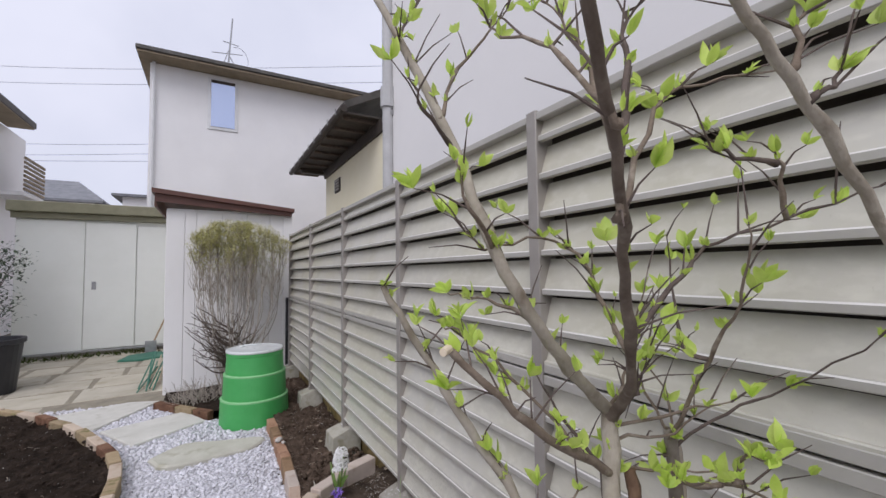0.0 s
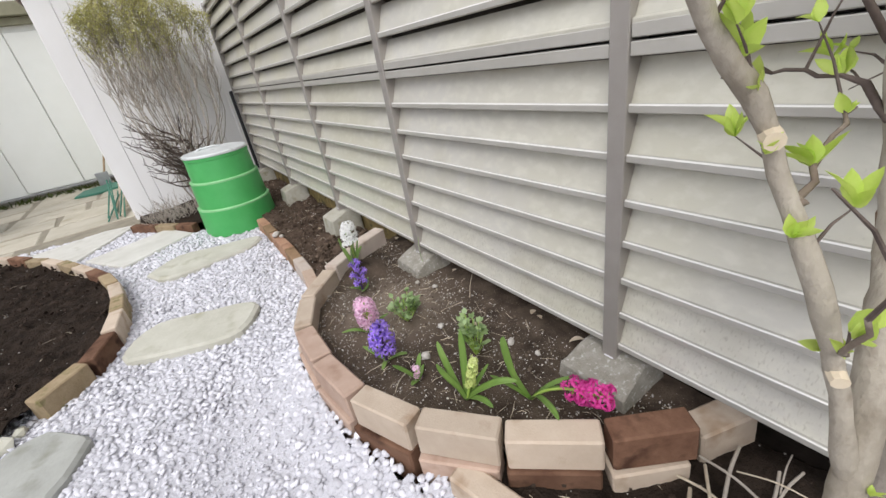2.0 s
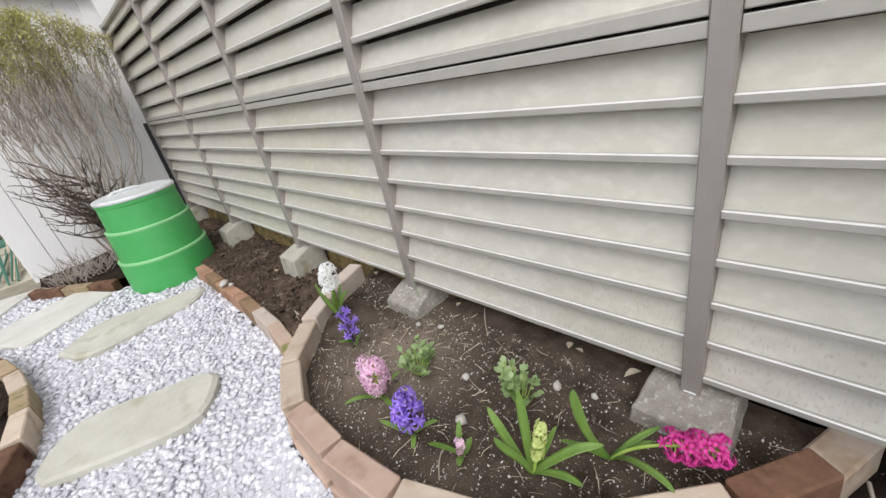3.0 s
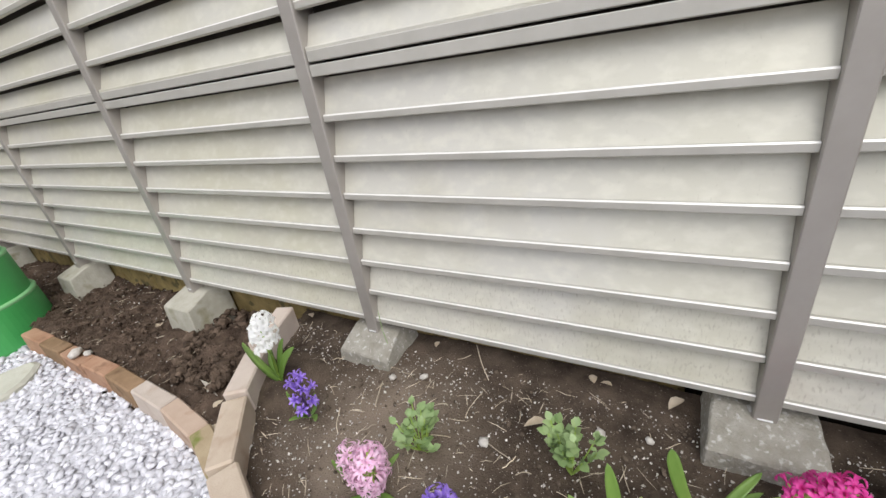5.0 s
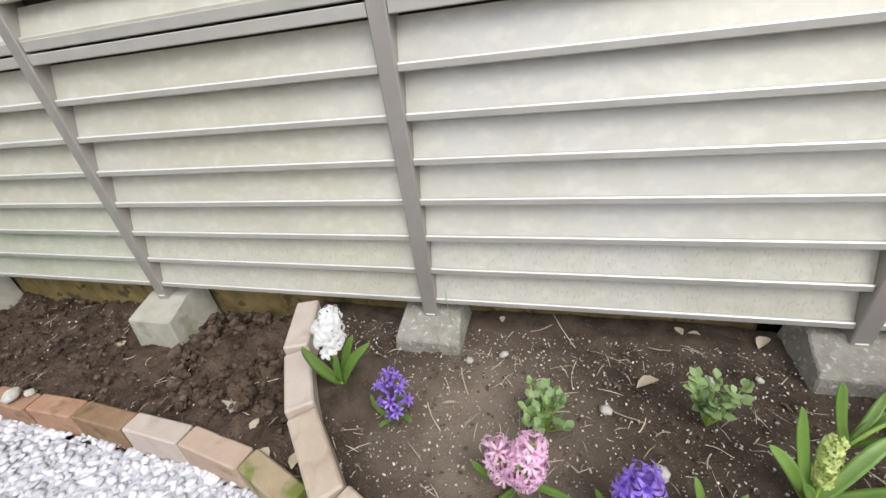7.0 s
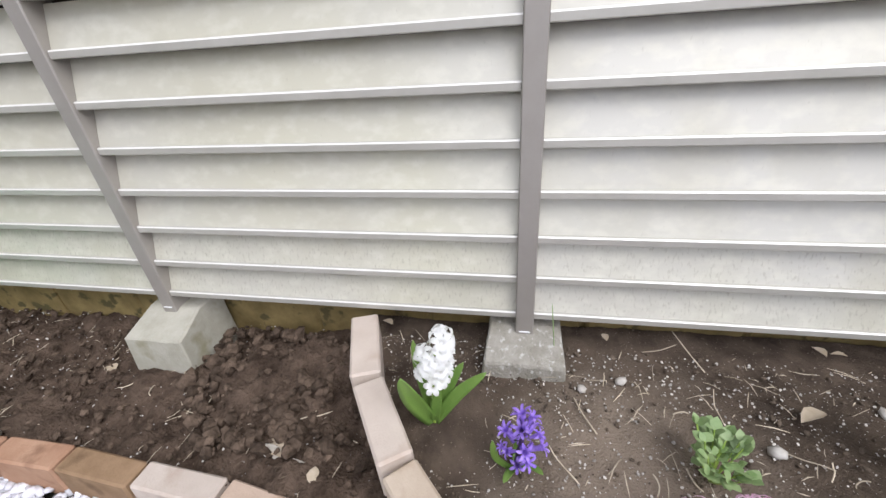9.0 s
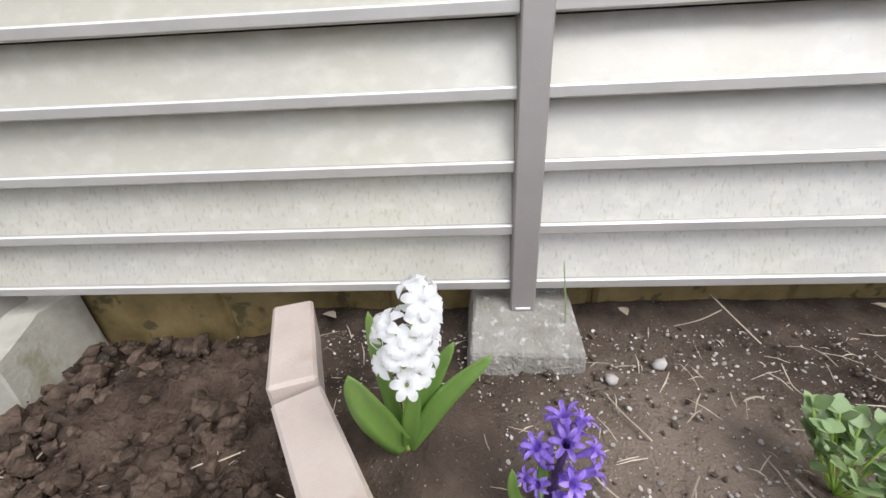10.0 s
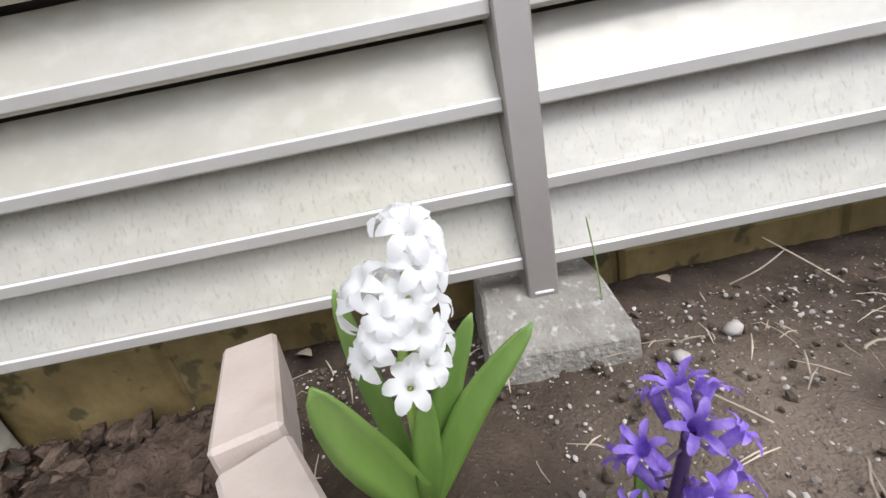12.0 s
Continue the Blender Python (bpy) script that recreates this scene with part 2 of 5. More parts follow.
M_SHED = mat("cream_steel", (0.78, 0.795, 0.735), (0.83, 0.845, 0.79), 2, 0.42, 0, 0.05, 40, rough2=0.52)
M_SHEDROOF = mat("olive_roof", (0.20, 0.19, 0.12), (0.28, 0.27, 0.18), 5, 0.6, 0, 0.2, 30)
M_FASCIA = mat("brown_fascia", (0.085, 0.035, 0.025), (0.13, 0.055, 0.04), 5, 0.5, 0, 0.1, 40)
M_STUCCO = mat("white_stucco", (0.80, 0.79, 0.785), (0.86, 0.85, 0.845), 0.8, 0.85, 0, 0.3, 50)
M_STUCCO2 = mat("bright_siding", (0.78, 0.77, 0.76), (0.83, 0.82, 0.81), 0.7, 0.8, 0, 0.15, 40)
M_YELLOW = mat("cream_stucco", (0.82, 0.765, 0.56), (0.87, 0.82, 0.64), 1.2, 0.85, 0, 0.3, 60)
M_ROOF = mat("dark_roof", (0.055, 0.05, 0.045), (0.11, 0.10, 0.09), 5, 0.6, 0, 0.4, 30)
M_SOFFIT = mat("brown_soffit", (0.22, 0.17, 0.11), (0.30, 0.24, 0.16), 4, 0.7, 0, 0.2, 30)
M_GREYROOF = mat("slate_roof", (0.15, 0.155, 0.17), (0.24, 0.245, 0.26), 3, 0.7, 0, 0.3, 20)
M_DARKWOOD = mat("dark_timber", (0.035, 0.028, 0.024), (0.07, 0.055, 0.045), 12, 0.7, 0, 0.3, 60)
M_ALU = mat("white_frame", (0.70, 0.70, 0.70), (0.78, 0.78, 0.78), 6, 0.4, 0, 0.03, 50)
M_PIPE = mat("grey_pipe", (0.42, 0.42, 0.42), (0.52, 0.52, 0.52), 6, 0.45, 0, 0.05, 50)
M_STEEL = mat("galvanised_steel", (0.33, 0.33, 0.33), (0.42, 0.42, 0.42), 20, 0.4, 0.8, 0.05, 80)
M_CABLE = mat("grey_cable", (0.30, 0.30, 0.32), (0.36, 0.36, 0.38), 3, 0.7, 0, 0.0)
M_BARK = mat("smooth_bark", (0.27, 0.235, 0.18), (0.47, 0.425, 0.35), 16, 0.88, 0, 0.6, 130, (0.17, 0.135, 0.095), 0.53, 26, stretch=(1, 1, 0.6), bdist=0.006, speck_w=0.2, spec=0.2)
M_GREYBARK = mat("grey_bark", (0.18, 0.155, 0.125), (0.33, 0.295, 0.25), 16, 0.88, 0, 0.6, 130, (0.13, 0.105, 0.08), 0.53, 26, stretch=(1, 1, 0.6), bdist=0.006, speck_w=0.2, spec=0.2)
M_BROWNBARK = mat("brown_bark", (0.15, 0.115, 0.085), (0.27, 0.22, 0.17), 26, 0.85, 0, 0.6, 110, (0.35, 0.305, 0.245), 0.56, 34, bdist=0.006, speck_w=0.16, spec=0.12)
M_UMBERBARK = mat("umber_bark", (0.105, 0.08, 0.062), (0.21, 0.17, 0.135), 26, 0.85, 0, 0.6, 110, (0.27, 0.23, 0.185), 0.58, 34, bdist=0.006, speck_w=0.16, spec=0.12)
M_DARKBARK = mat("dark_bark", (0.085, 0.065, 0.055), (0.17, 0.135, 0.115), 30, 0.85, 0, 0.5, 120, spec=0.12)
M_DEADWOOD = mat("split_dead_wood", (0.09, 0.05, 0.028), (0.20, 0.125, 0.075), 34, 0.85, 0, 0.9, 90, (0.04, 0.022, 0.016), 0.55, 40, stretch=(1, 1, 0.25), speck_w=0.12)
M_CUT = mat("cut_wood", (0.62, 0.52, 0.37), (0.70, 0.60, 0.45), 30, 0.8, 0, 0.2, 120)
M_LEAF = mat("young_leaf", (0.50, 0.68, 0.09), (0.68, 0.80, 0.22), 30, 0.42, 0, 0.1, 120, island=0.22, thin=0.45)
M_HLEAF = mat("hyacinth_leaf", (0.095, 0.195, 0.03), (0.21, 0.33, 0.075), 12, 0.42, 0, 0.08, 200, stretch=(1, 1, 0.4), thin=0.15)
M_STEM = mat("flower_stem", (0.28, 0.42, 0.07), (0.36, 0.50, 0.11), 30, 0.45, 0, 0.05, 150, subsurf=0.1)
M_VSTALK = mat("purple_stalk", (0.045, 0.025, 0.07), (0.09, 0.05, 0.13), 40, 0.45, 0, 0.05, 150)
M_WPETAL = mat("white_petal", (0.94, 0.94, 0.93), (0.97, 0.97, 0.965), 60, 0.55, 0, 0.03, 200, thin=0.55)
M_VPETAL = mat("violet_petal", (0.16, 0.075, 0.52), (0.47, 0.31, 0.83), 90, 0.45, 0, 0.08, 200, rand=0.3, thin=0.3)
M_PPETAL = mat("pink_petal", (0.86, 0.50, 0.72), (0.96, 0.76, 0.88), 60, 0.5, 0, 0.08, 200, rand=0.12, thin=0.4)
M_MPETAL = mat("magenta_petal", (0.60, 0.035, 0.27), (0.74, 0.08, 0.38), 60, 0.5, 0, 0.08, 200, rand=0.2, thin=0.35)
M_YBUD = mat("yellow_green_bud", (0.56, 0.64, 0.20), (0.68, 0.75, 0.32), 60, 0.5, 0, 0.05, 200, rand=0.12, thin=0.25)
M_PLANT = mat("grey_green_leaf", (0.20, 0.31, 0.115), (0.36, 0.46, 0.22), 30, 0.5, 0, 0.1, 150, island=0.25, thin=0.2)
M_STRAW = mat("dry_straw", (0.40, 0.335, 0.24), (0.58, 0.505, 0.39), 30, 0.85, 0, 0.2, 100, island=0.3)
M_PEBBLE = mat("pale_pebble", (0.33, 0.30, 0.26), (0.60, 0.575, 0.53), 40, 0.8, 0, 0.2, 150, island=0.4)
M_DRYLEAF = mat("dry_leaf", (0.38, 0.30, 0.20), (0.56, 0.48, 0.37), 20, 0.8, 0, 0.3, 100, island=0.2)
M_PALELEAF = mat("bleached_leaf", (0.52, 0.48, 0.40), (0.68, 0.64, 0.56), 25, 0.8, 0, 0.3, 100, thin=0.2)
M_BUSHSTEM = mat("bush_stem", (0.28, 0.245, 0.20), (0.47, 0.42, 0.36), 10, 0.85, 0, 0.2, 60, island=0.3)
M_BUSHLEAF = mat("budding_leaf", (0.40, 0.39, 0.13), (0.58, 0.55, 0.24), 8, 0.6, 0, 0.0, island=0.3, thin=0.25)
M_DARKLEAF = mat("dark_evergreen_leaf", (0.03, 0.06, 0.025), (0.06, 0.10, 0.04), 6, 0.4, 0, 0.0, island=0.3)
M_POT = mat("black_plastic", (0.012, 0.012, 0.015), (0.024, 0.024, 0.028), 6, 0.5, 0, 0.05, 50)
M_TARP = mat("green_mat", (0.03, 0.13, 0.09), (0.05, 0.19, 0.13), 10, 0.6, 0, 0.3, 40)
M_WOODH = mat("worn_handle_wood", (0.28, 0.19, 0.10), (0.40, 0.29, 0.17), 20, 0.7, 0, 0.2, 80)
M_GRASS = mat("low_weeds", (0.05, 0.075, 0.02), (0.10, 0.12, 0.04), 10, 0.8, 0, 0.0, island=0.3, spec=0.12)
M_GROUND = mat("bare_ground", (0.16, 0.14, 0.11), (0.24, 0.21, 0.17), 3, 0.95, 0, 0.5, 30, spec=0.12)

glass = bpy.data.materials.new("window_glass")
glass.use_nodes = True
_b = glass.node_tree.nodes["Principled BSDF"]
_b.inputs["Base Color"].default_value = (0.55, 0.62, 0.80, 1)
_b.inputs["Roughness"].default_value = 0.06
_b.inputs["Metallic"].default_value = 0.75
M_GLASS = glass

# ---- mesh tools ----
SEEN = {}


def thing(name, loc=(0, 0, 0), label="", category="", group="", kind=""):
    ob = new(name)
    ob.empty_display_size = 0.1
    ob.location = loc
    SEEN[ob] = Matrix.Translation(loc)
    return tagged(ob, label, category, group, kind)


def mesh_of(name, geo, material, smooth=False):
    me = bpy.data.meshes.new(name)
    me.from_pydata([tuple(v) for v in geo[0]], [], geo[1])
    me.materials.append(material)
    if smooth:
        me.polygons.foreach_set("use_smooth", [True] * len(me.polygons))
    me.update()
    return me


def part(name, geo, material, parent=None, label="", smooth=False, m=None):
    """One mesh object, in world places unless m is given; under parent if there is one. geo: (verts, faces) or a mesh."""
    me = geo if isinstance(geo, bpy.types.Mesh) else mesh_of(name, geo, material, smooth)
    ob = new(name, me)
    if parent is not None:
        ob.parent = parent
        ob.matrix_parent_inverse = SEEN[parent].inverted()
    if m is not None:
        ob.matrix_basis = m
    SEEN[ob] = m.copy() if m is not None else Matrix.Identity(4)
    if label:
        ob["label"] = label
    return ob


def join(*geos):
    vs, fs = [], []
    for v, f in geos:
        n = len(vs)
        vs += [tuple(p) for p in v]
        fs += [tuple(i + n for i in q) for q in f]
    return vs, fs


def moved(geo, m):
    return [tuple(m @ Vector(v)) for v in geo[0]], geo[1]


def cbox(sx, sy, sz, c=0.004):
    """A box round the origin with chamfered edges."""
    h = (sx / 2, sy / 2, sz / 2)
    vs, idx = [], {}
    for sxx in (-1, 1):
        for syy in (-1, 1):
            for szz in (-1, 1):
                s = (sxx, syy, szz)
                for a in range(3):
                    idx[s, a] = len(vs)
                    vs.append(tuple(s[k] * (h[k] - (0 if k == a else c)) for k in range(3)))
    fs = []
    for a in range(3):
        b, d = (a + 1) % 3, (a + 2) % 3
        for sg in (-1, 1):
            def cor(x, y):
                s = [0, 0, 0]
                s[a], s[b], s[d] = sg, x, y
                return tuple(s)
            q = [idx[cor(-1, -1), a], idx[cor(1, -1), a], idx[cor(1, 1), a], idx[cor(-1, 1), a]]
            fs.append(q if sg > 0 else q[::-1])
        for x in (-1, 1):
            for y in (-1, 1):
                s0, s1 = [0, 0, 0], [0, 0, 0]
                s0[a], s0[b], s0[d] = -1, x, y
                s1[a], s1[b], s1[d] = 1, x, y
                s0, s1 = tuple(s0), tuple(s1)
                q = [idx[s0, b], idx[s1, b], idx[s1, d], idx[s0, d]]
                fs.append(q if x * y > 0 else q[::-1])
    for s in [(x, y, z) for x in (-1, 1) for y in (-1, 1) for z in (-1, 1)]:
        q = [idx[s, 0], idx[s, 1], idx[s, 2]]
        fs.append(q if s[0] * s[1] * s[2] > 0 else q[::-1])
    return vs, fs


def block(x0, x1, y0, y1, z0, z1, c=0.004):
    return moved(cbox(x1 - x0, y1 - y0, z1 - z0, c), Matrix.Translation(((x0 + x1) / 2, (y0 + y1) / 2, (z0 + z1) / 2)))


def tube(pts, radii, n=6, cap=True, squash=1.0, up=(0, 0, 1)):
    """A tapered tube along points; squash flattens it across up."""
    P = [Vector(p) for p in pts]
    vs, fs = [], []
    side = None
    for i, p in enumerate(P):
        d = (P[min(i + 1, len(P) - 1)] - P[max(i - 1, 0)]).normalized()
        a = d.cross(Vector(up)) if side is None else side - d * side.dot(d)
        if a.length < 1e-4:
            a = d.cross(Vector((1, 0, 0.01)))
        a.normalize()
        b = a.cross(d).normalized()
        side = a
        r = radii[i] if hasattr(radii, "__len__") else radii
        for k in range(n):
            w = 2 * math.pi * k / n
            vs.append(tuple(p + a * (r * math.cos(w)) + b * (r * squash * math.sin(w))))
    for i in range(len(P) - 1):
        for k in range(n):
            fs.append((i * n + k, i * n + (k + 1) % n, (i + 1) * n + (k + 1) % n, (i + 1) * n + k))
    if cap:
        fs.append(tuple(range(n))[::-1])
        fs.append(tuple(range((len(P) - 1) * n, len(P) * n)))
    return vs, fs


def bent(pts, k=4, wob=0.0, rng=None):
    """A smooth line through points (Catmull-Rom), with a slight wobble."""
    P = [Vector(p) for p in pts]
    out = []
    for i in range(len(P) - 1):
        a, b, c, d = P[max(i - 1, 0)], P[i], P[i + 1], P[min(i + 2, len(P) - 1)]
        for j in range(k):
            t = j / k
            out.append(0.5 * (2 * b + (c - a) * t + (2 * a - 5 * b + 4 * c - d) * t * t + (3 * b - a - 3 * c + d) * t ** 3))
    out.append(P[-1])
    if wob and rng:
        out = [out[0]] + [p + Vector([rng.uniform(-wob, wob) for _ in range(3)]) for p in out[1:-1]] + [out[-1]]
    return out


def lerp(a, b, n):
    return [a + (b - a) * i / (n - 1) for i in range(n)]


def prism(poly, z0, z1, c=0.0, wob=0.0, rng=None):
    """A slab with a polygon outline and a slightly inset top."""
    cx, cy = sum(p[0] for p in poly) / len(poly), sum(p[1] for p in poly) / len(poly)
    n = len(poly)
    ins = lambda p, d: (p[0] + (cx - p[0]) * d, p[1] + (cy - p[1]) * d)  # noqa: E731
    vs = [(*p, z0) for p in poly] + [(*p, z1 - c) for p in poly]
    size = max(math.hypot(p[0] - cx, p[1] - cy) for p in poly)
    vs += [(*ins(p, c / size * 1.5), z1 + (rng.uniform(-wob, wob) if rng else 0)) for p in poly]
    vs.append((cx, cy, z1 + wob * 0.4))
    fs = [tuple(range(n))[::-1]]
    for r in range(2):
        for i in range(n):
            j = (i + 1) % n
            fs.append((r * n + i, r * n + j, (r + 1) * n + j, (r + 1) * n + i))
    fs += [(2 * n + i, 2 * n + (i + 1) % n, 3 * n) for i in range(n)]
    return vs, fs


def inside(x, y, poly):
    hit = False
    for (x0, y0), (x1, y1) in zip(poly, poly[1:] + poly[:1]):
        if (y0 > y) != (y1 > y) and x < (x1 - x0) * (y - y0) / (y1 - y0) + x0:
            hit = not hit
    return hit


def soil_patch(poly, z, amp, res, seed=0.0, mounds=(), hollow=0.0):
    """A lumpy sheet of earth inside an outline."""
    xs, ys = [p[0] for p in poly], [p[1] for p in poly]
    nx, ny = int((max(xs) - min(xs)) / res) + 2, int((max(ys) - min(ys)) / res) + 2
    vs, fs, keep = [], [], {}
    for j in range(ny):
        for i in range(nx):
            x, y = min(xs) + i * res, min(ys) + j * res
            if inside(x, y, poly):
                q = Vector((x, y, seed))
                h = noise.noise(q * 5) * 0.9 + noise.noise(q * 19) * 0.55 + abs(noise.noise(q * 48)) * 0.45 + noise.noise(q * 110) * 0.15
                keep[i, j] = len(vs)
                rise = sum(mh * math.exp(-((x - mx) ** 2 + (y - my) ** 2) / (mr * mr)) for mx, my, mr, mh in mounds)
                if hollow:
                    rise -= hollow * min(1.0, max(0.0, (x + 0.005) / 0.05)) * min(1.0, max(0.0, (y - 0.10) / 0.12)) * min(1.0, max(0.0, (0.90 - y) / 0.2))
                vs.append((x, y, z + amp * h + rise))
    for (i, j), a in keep.items():
        q = [keep.get(k) for k in ((i, j), (i + 1, j), (i + 1, j + 1), (i, j + 1))]
        if None not in q:
            fs.append(tuple(q))
    return vs, fs


_ico = bmesh.new()
bmesh.ops.create_icosphere(_ico, subdivisions=1, radius=1.0)
ICO_V = np.array([v.co[:] for v in _ico.verts])
ICO_F = np.array([[v.index for v in f.verts] for f in _ico.faces])
_ico.free()


def stones(points, sizes, rng, flat=0.65):
    """Many small irregular stones as one mesh's verts and faces."""
    n = len(points)
    d = np.repeat(ICO_V[None], n, 0) * (1 + rng.uniform(-0.22, 0.22, (n, 12, 1)))
    d *= np.stack([rng.uniform(0.7, 1.35, n), rng.uniform(0.7, 1.2, n), rng.uniform(flat * 0.7, flat * 1.2, n)], 1)[:, None]
    a = rng.uniform(0, 2 * np.pi, n)
    tx, ty = rng.uniform(-0.5, 0.5, n), rng.uniform(-0.5, 0.5, n)
    d[..., 2] += d[..., 0] * tx[:, None] + d[..., 1] * ty[:, None]
    x = d[..., 0] * np.cos(a)[:, None] - d[..., 1] * np.sin(a)[:, None]
    y = d[..., 0] * np.sin(a)[:, None] + d[..., 1] * np.cos(a)[:, None]
    v = np.stack([x, y, d[..., 2]], 2) * np.asarray(sizes)[:, None, None] + np.asarray(points)[:, None]
    f = ICO_F[None] + (np.arange(n) * 12)[:, None, None]
    return v.reshape(-1, 3).tolist(), f.reshape(-1, 3).tolist()


def leaf_geo(base, way, up, length, width, fold=0.25, droop=0.15):
    """A pointed leaf with a folded midrib."""
    b, d = Vector(base), Vector(way).normalized()
    s = d.cross(Vector(up))
    s = s.normalized() if s.length > 1e-4 else Vector((1, 0, 0))
    u = s.cross(d).normalized()
    vs, prof = [], ((0.0, 0.05), (0.25, 0.8), (0.5, 1.0), (0.78, 0.62), (1.0, 0.02))
    for t, w in prof:
        c = b + d * (length * t) - u * (droop * length * t * t)
        e = width / 2 * w
        vs += [c - s * e + u * (fold * e), c, c + s * e + u * (fold * e)]
    fs = []
    for i in range(4):
        for k in range(2):
            o = i * 3 + k
            fs.append((o, o + 1, o + 4, o + 3))
    return [tuple(v) for v in vs], fs


def strap_leaf(pts, width, thick=0.0022, up=(0, 0, 1), channel=0.3):
    """A thick channelled strap leaf along a line, with a blunt tip."""
    P = bent(pts, 5)
    n = len(P)
    vs, fs = [], []
    for i, p in enumerate(P):
        t = i / (n - 1)
        w = width / 2 * (0.55 + 0.9 * t - 0.45 * t * t) * (1 if t < 0.5 else max(0.05, (1 - ((t - 0.5) / 0.5) ** 2) ** 0.75 if t < 1 else 0.0))
        d = (P[min(i + 1, n - 1)] - P[max(i - 1, 0)]).normalized()
        s = d.cross(Vector(up))
        s = s.normalized() if s.length > 1e-3 else Vector((1, 0, 0))
        u = s.cross(d).normalized()
        row = [(-1, channel), (-0.5, channel * 0.3), (0, 0), (0.5, channel * 0.3), (1, channel)]
        vs += [p + s * (w * a) + u * (w * b + thick / 2) for a, b in row]
        vs += [p + s * (w * a * 0.96) + u * (w * b - thick / 2) for a, b in row[::-1]]
    for i in range(n - 1):
        for k in range(10):
            fs.append((i * 10 + k, i * 10 + (k + 1) % 10, (i + 1) * 10 + (k + 1) % 10, (i + 1) * 10 + k))
    fs.append(tuple(range(10))[::-1])
    fs.append(tuple(range((n - 1) * 10, n * 10)))
    return [tuple(v) for v in vs], fs


def lathe(profile, n=32, squash=1.0):
    vs, fs = [], []
    for r, z in profile:
        for k in range(n):
            a = 2 * math.pi * k / n
            vs.append((r * math.cos(a), r * math.sin(a) * squash, z))
    for i in range(len(profile) - 1):
        for k in range(n):
            fs.append((i * n + k, i * n + (k + 1) % n, (i + 1) * n + (k + 1) % n, (i + 1) * n + k))
    return vs, fs


# ---- ground ----
Z_GRAVEL, Z_PAVE = -0.15, -0.14
ground = tagged(part("ground", ([(-400, -400, -0.2), (400, -400, -0.2), (400, 400, -0.2), (-400, 400, -0.2)], [(0, 1, 2, 3)]), M_GROUND),
                "bare earth ground under the whole garden", "ground", kind="structure")

# outline of the small raised flower bed, along the middle of its bricks
BED = [(-0.03, -0.245), (-0.205, -0.135), (-0.372, 0.028), (-0.508, 0.205), (-0.592, 0.407), (-0.614, 0.625), (-0.606, 0.85),
       (-0.522, 1.052), (-0.36, 1.215), (-0.185, 1.332), (0.012, 1.412)]
ROUND = [(-2.9, 4.75), (-2.32, 4.25), (-1.93, 3.75), (-1.66, 3.3), (-1.47, 2.9), (-1.36, 2.6), (-1.31, 2.32), (-1.295, 2.06), (-1.315, 1.83), (-1.38, 1.62), (-1.52, 1.47), (-1.68, 1.36)]
BED_POLY = BED + [(0.12, 1.44), (0.12, -0.29)]
ROUND_POLY = ROUND + [(-1.9, 1.2), (-2.4, 1.0), (-3.6, 1.2), (-3.9, 4.0)]
DARK_POLY = [(-0.5, 1.10), (-0.39, 1.4), (-0.36, 1.7), (-0.345, 2.1), (-0.345, 2.9), (-0.3, 3.6), (-0.3, 4.4), (0.12, 4.4), (0.12, 1.44), (0.01, 1.42), (-0.17, 1.34), (-0.35, 1.23)]
BUSH_POLY = [(-1.22, 4.44), (-1.22, 4.1), (-1.0, 3.72), (-0.85, 3.5), (-0.3, 3.4), (-0.3, 4.44)]
TREE_POLY = [(-0.47, -1.9), (-0.46, 0.14), (-0.34, 0.06), (-0.17, -0.10), (0.0, -0.19), (0.14, -0.21), (0.14, -1.9)]

tagged(part("soil", soil_patch(BED_POLY, 0.006, 0.008, 0.0085, 1.7, [(-0.22, 1.17, 0.10, 0.046)], -0.010), M_SOIL, smooth=True), "brown crumbly soil inside the raised flower bed", "soil", kind="structure")
tagged(part("soil", soil_patch(DARK_POLY, -0.088, 0.040, 0.0095, 4.2, [(-0.03, 1.55, 0.16, 0.05), (-0.1, 1.75, 0.1, 0.02)]), M_SOIL3, smooth=True), "dark freshly dug soil beside the louvred fence", "soil", kind="structure")
tagged(part("soil", soil_patch(ROUND_POLY, -0.108, 0.042, 0.013, 7.1), M_SOIL2, smooth=True), "dark dug soil inside the round brick bed", "soil", kind="structure")
tagged(part("soil", soil_patch(TREE_POLY, -0.068, 0.022, 0.014, 9.4, [(0.02, -0.40, 0.11, 0.035)]), M_SOIL2, smooth=True), "dark soil littered with stalks under the small tree", "soil", kind="structure")
tagged(part("soil", soil_patch(BUSH_POLY, -0.11, 0.02, 0.02, 3.3), M_SOIL2, smooth=True), "dark soil round the clipped bush", "soil", kind="structure")

rng = np.random.default_rng(7)


def heap(x, y):
    d = min(math.hypot(x - px, y - py) for px, py in BED_FINE)
    return (0.065 + 0.042 * min(1.0, max(0.0, (y - 0.05) / 0.3))) * math.exp(-(d / 0.13) ** 2) if y < 1.25 else 0.0


BED_FINE = [(p.x, p.y) for p in bent([(x, y, 0) for x, y in BED], 4)]


def scatter(poly, count, z, lo, hi, seed):
    r = np.random.default_rng(seed)
    xs, ys = [p[0] for p in poly], [p[1] for p in poly]
    out = []
    while len(out) < count:
        x, y = r.uniform(min(xs), max(xs)), r.uniform(min(ys), max(ys))
        if inside(x, y, poly):
            out.append((x, y, z))
    return np.array(out), lo + (hi - lo) * r.random(count) ** 2.5


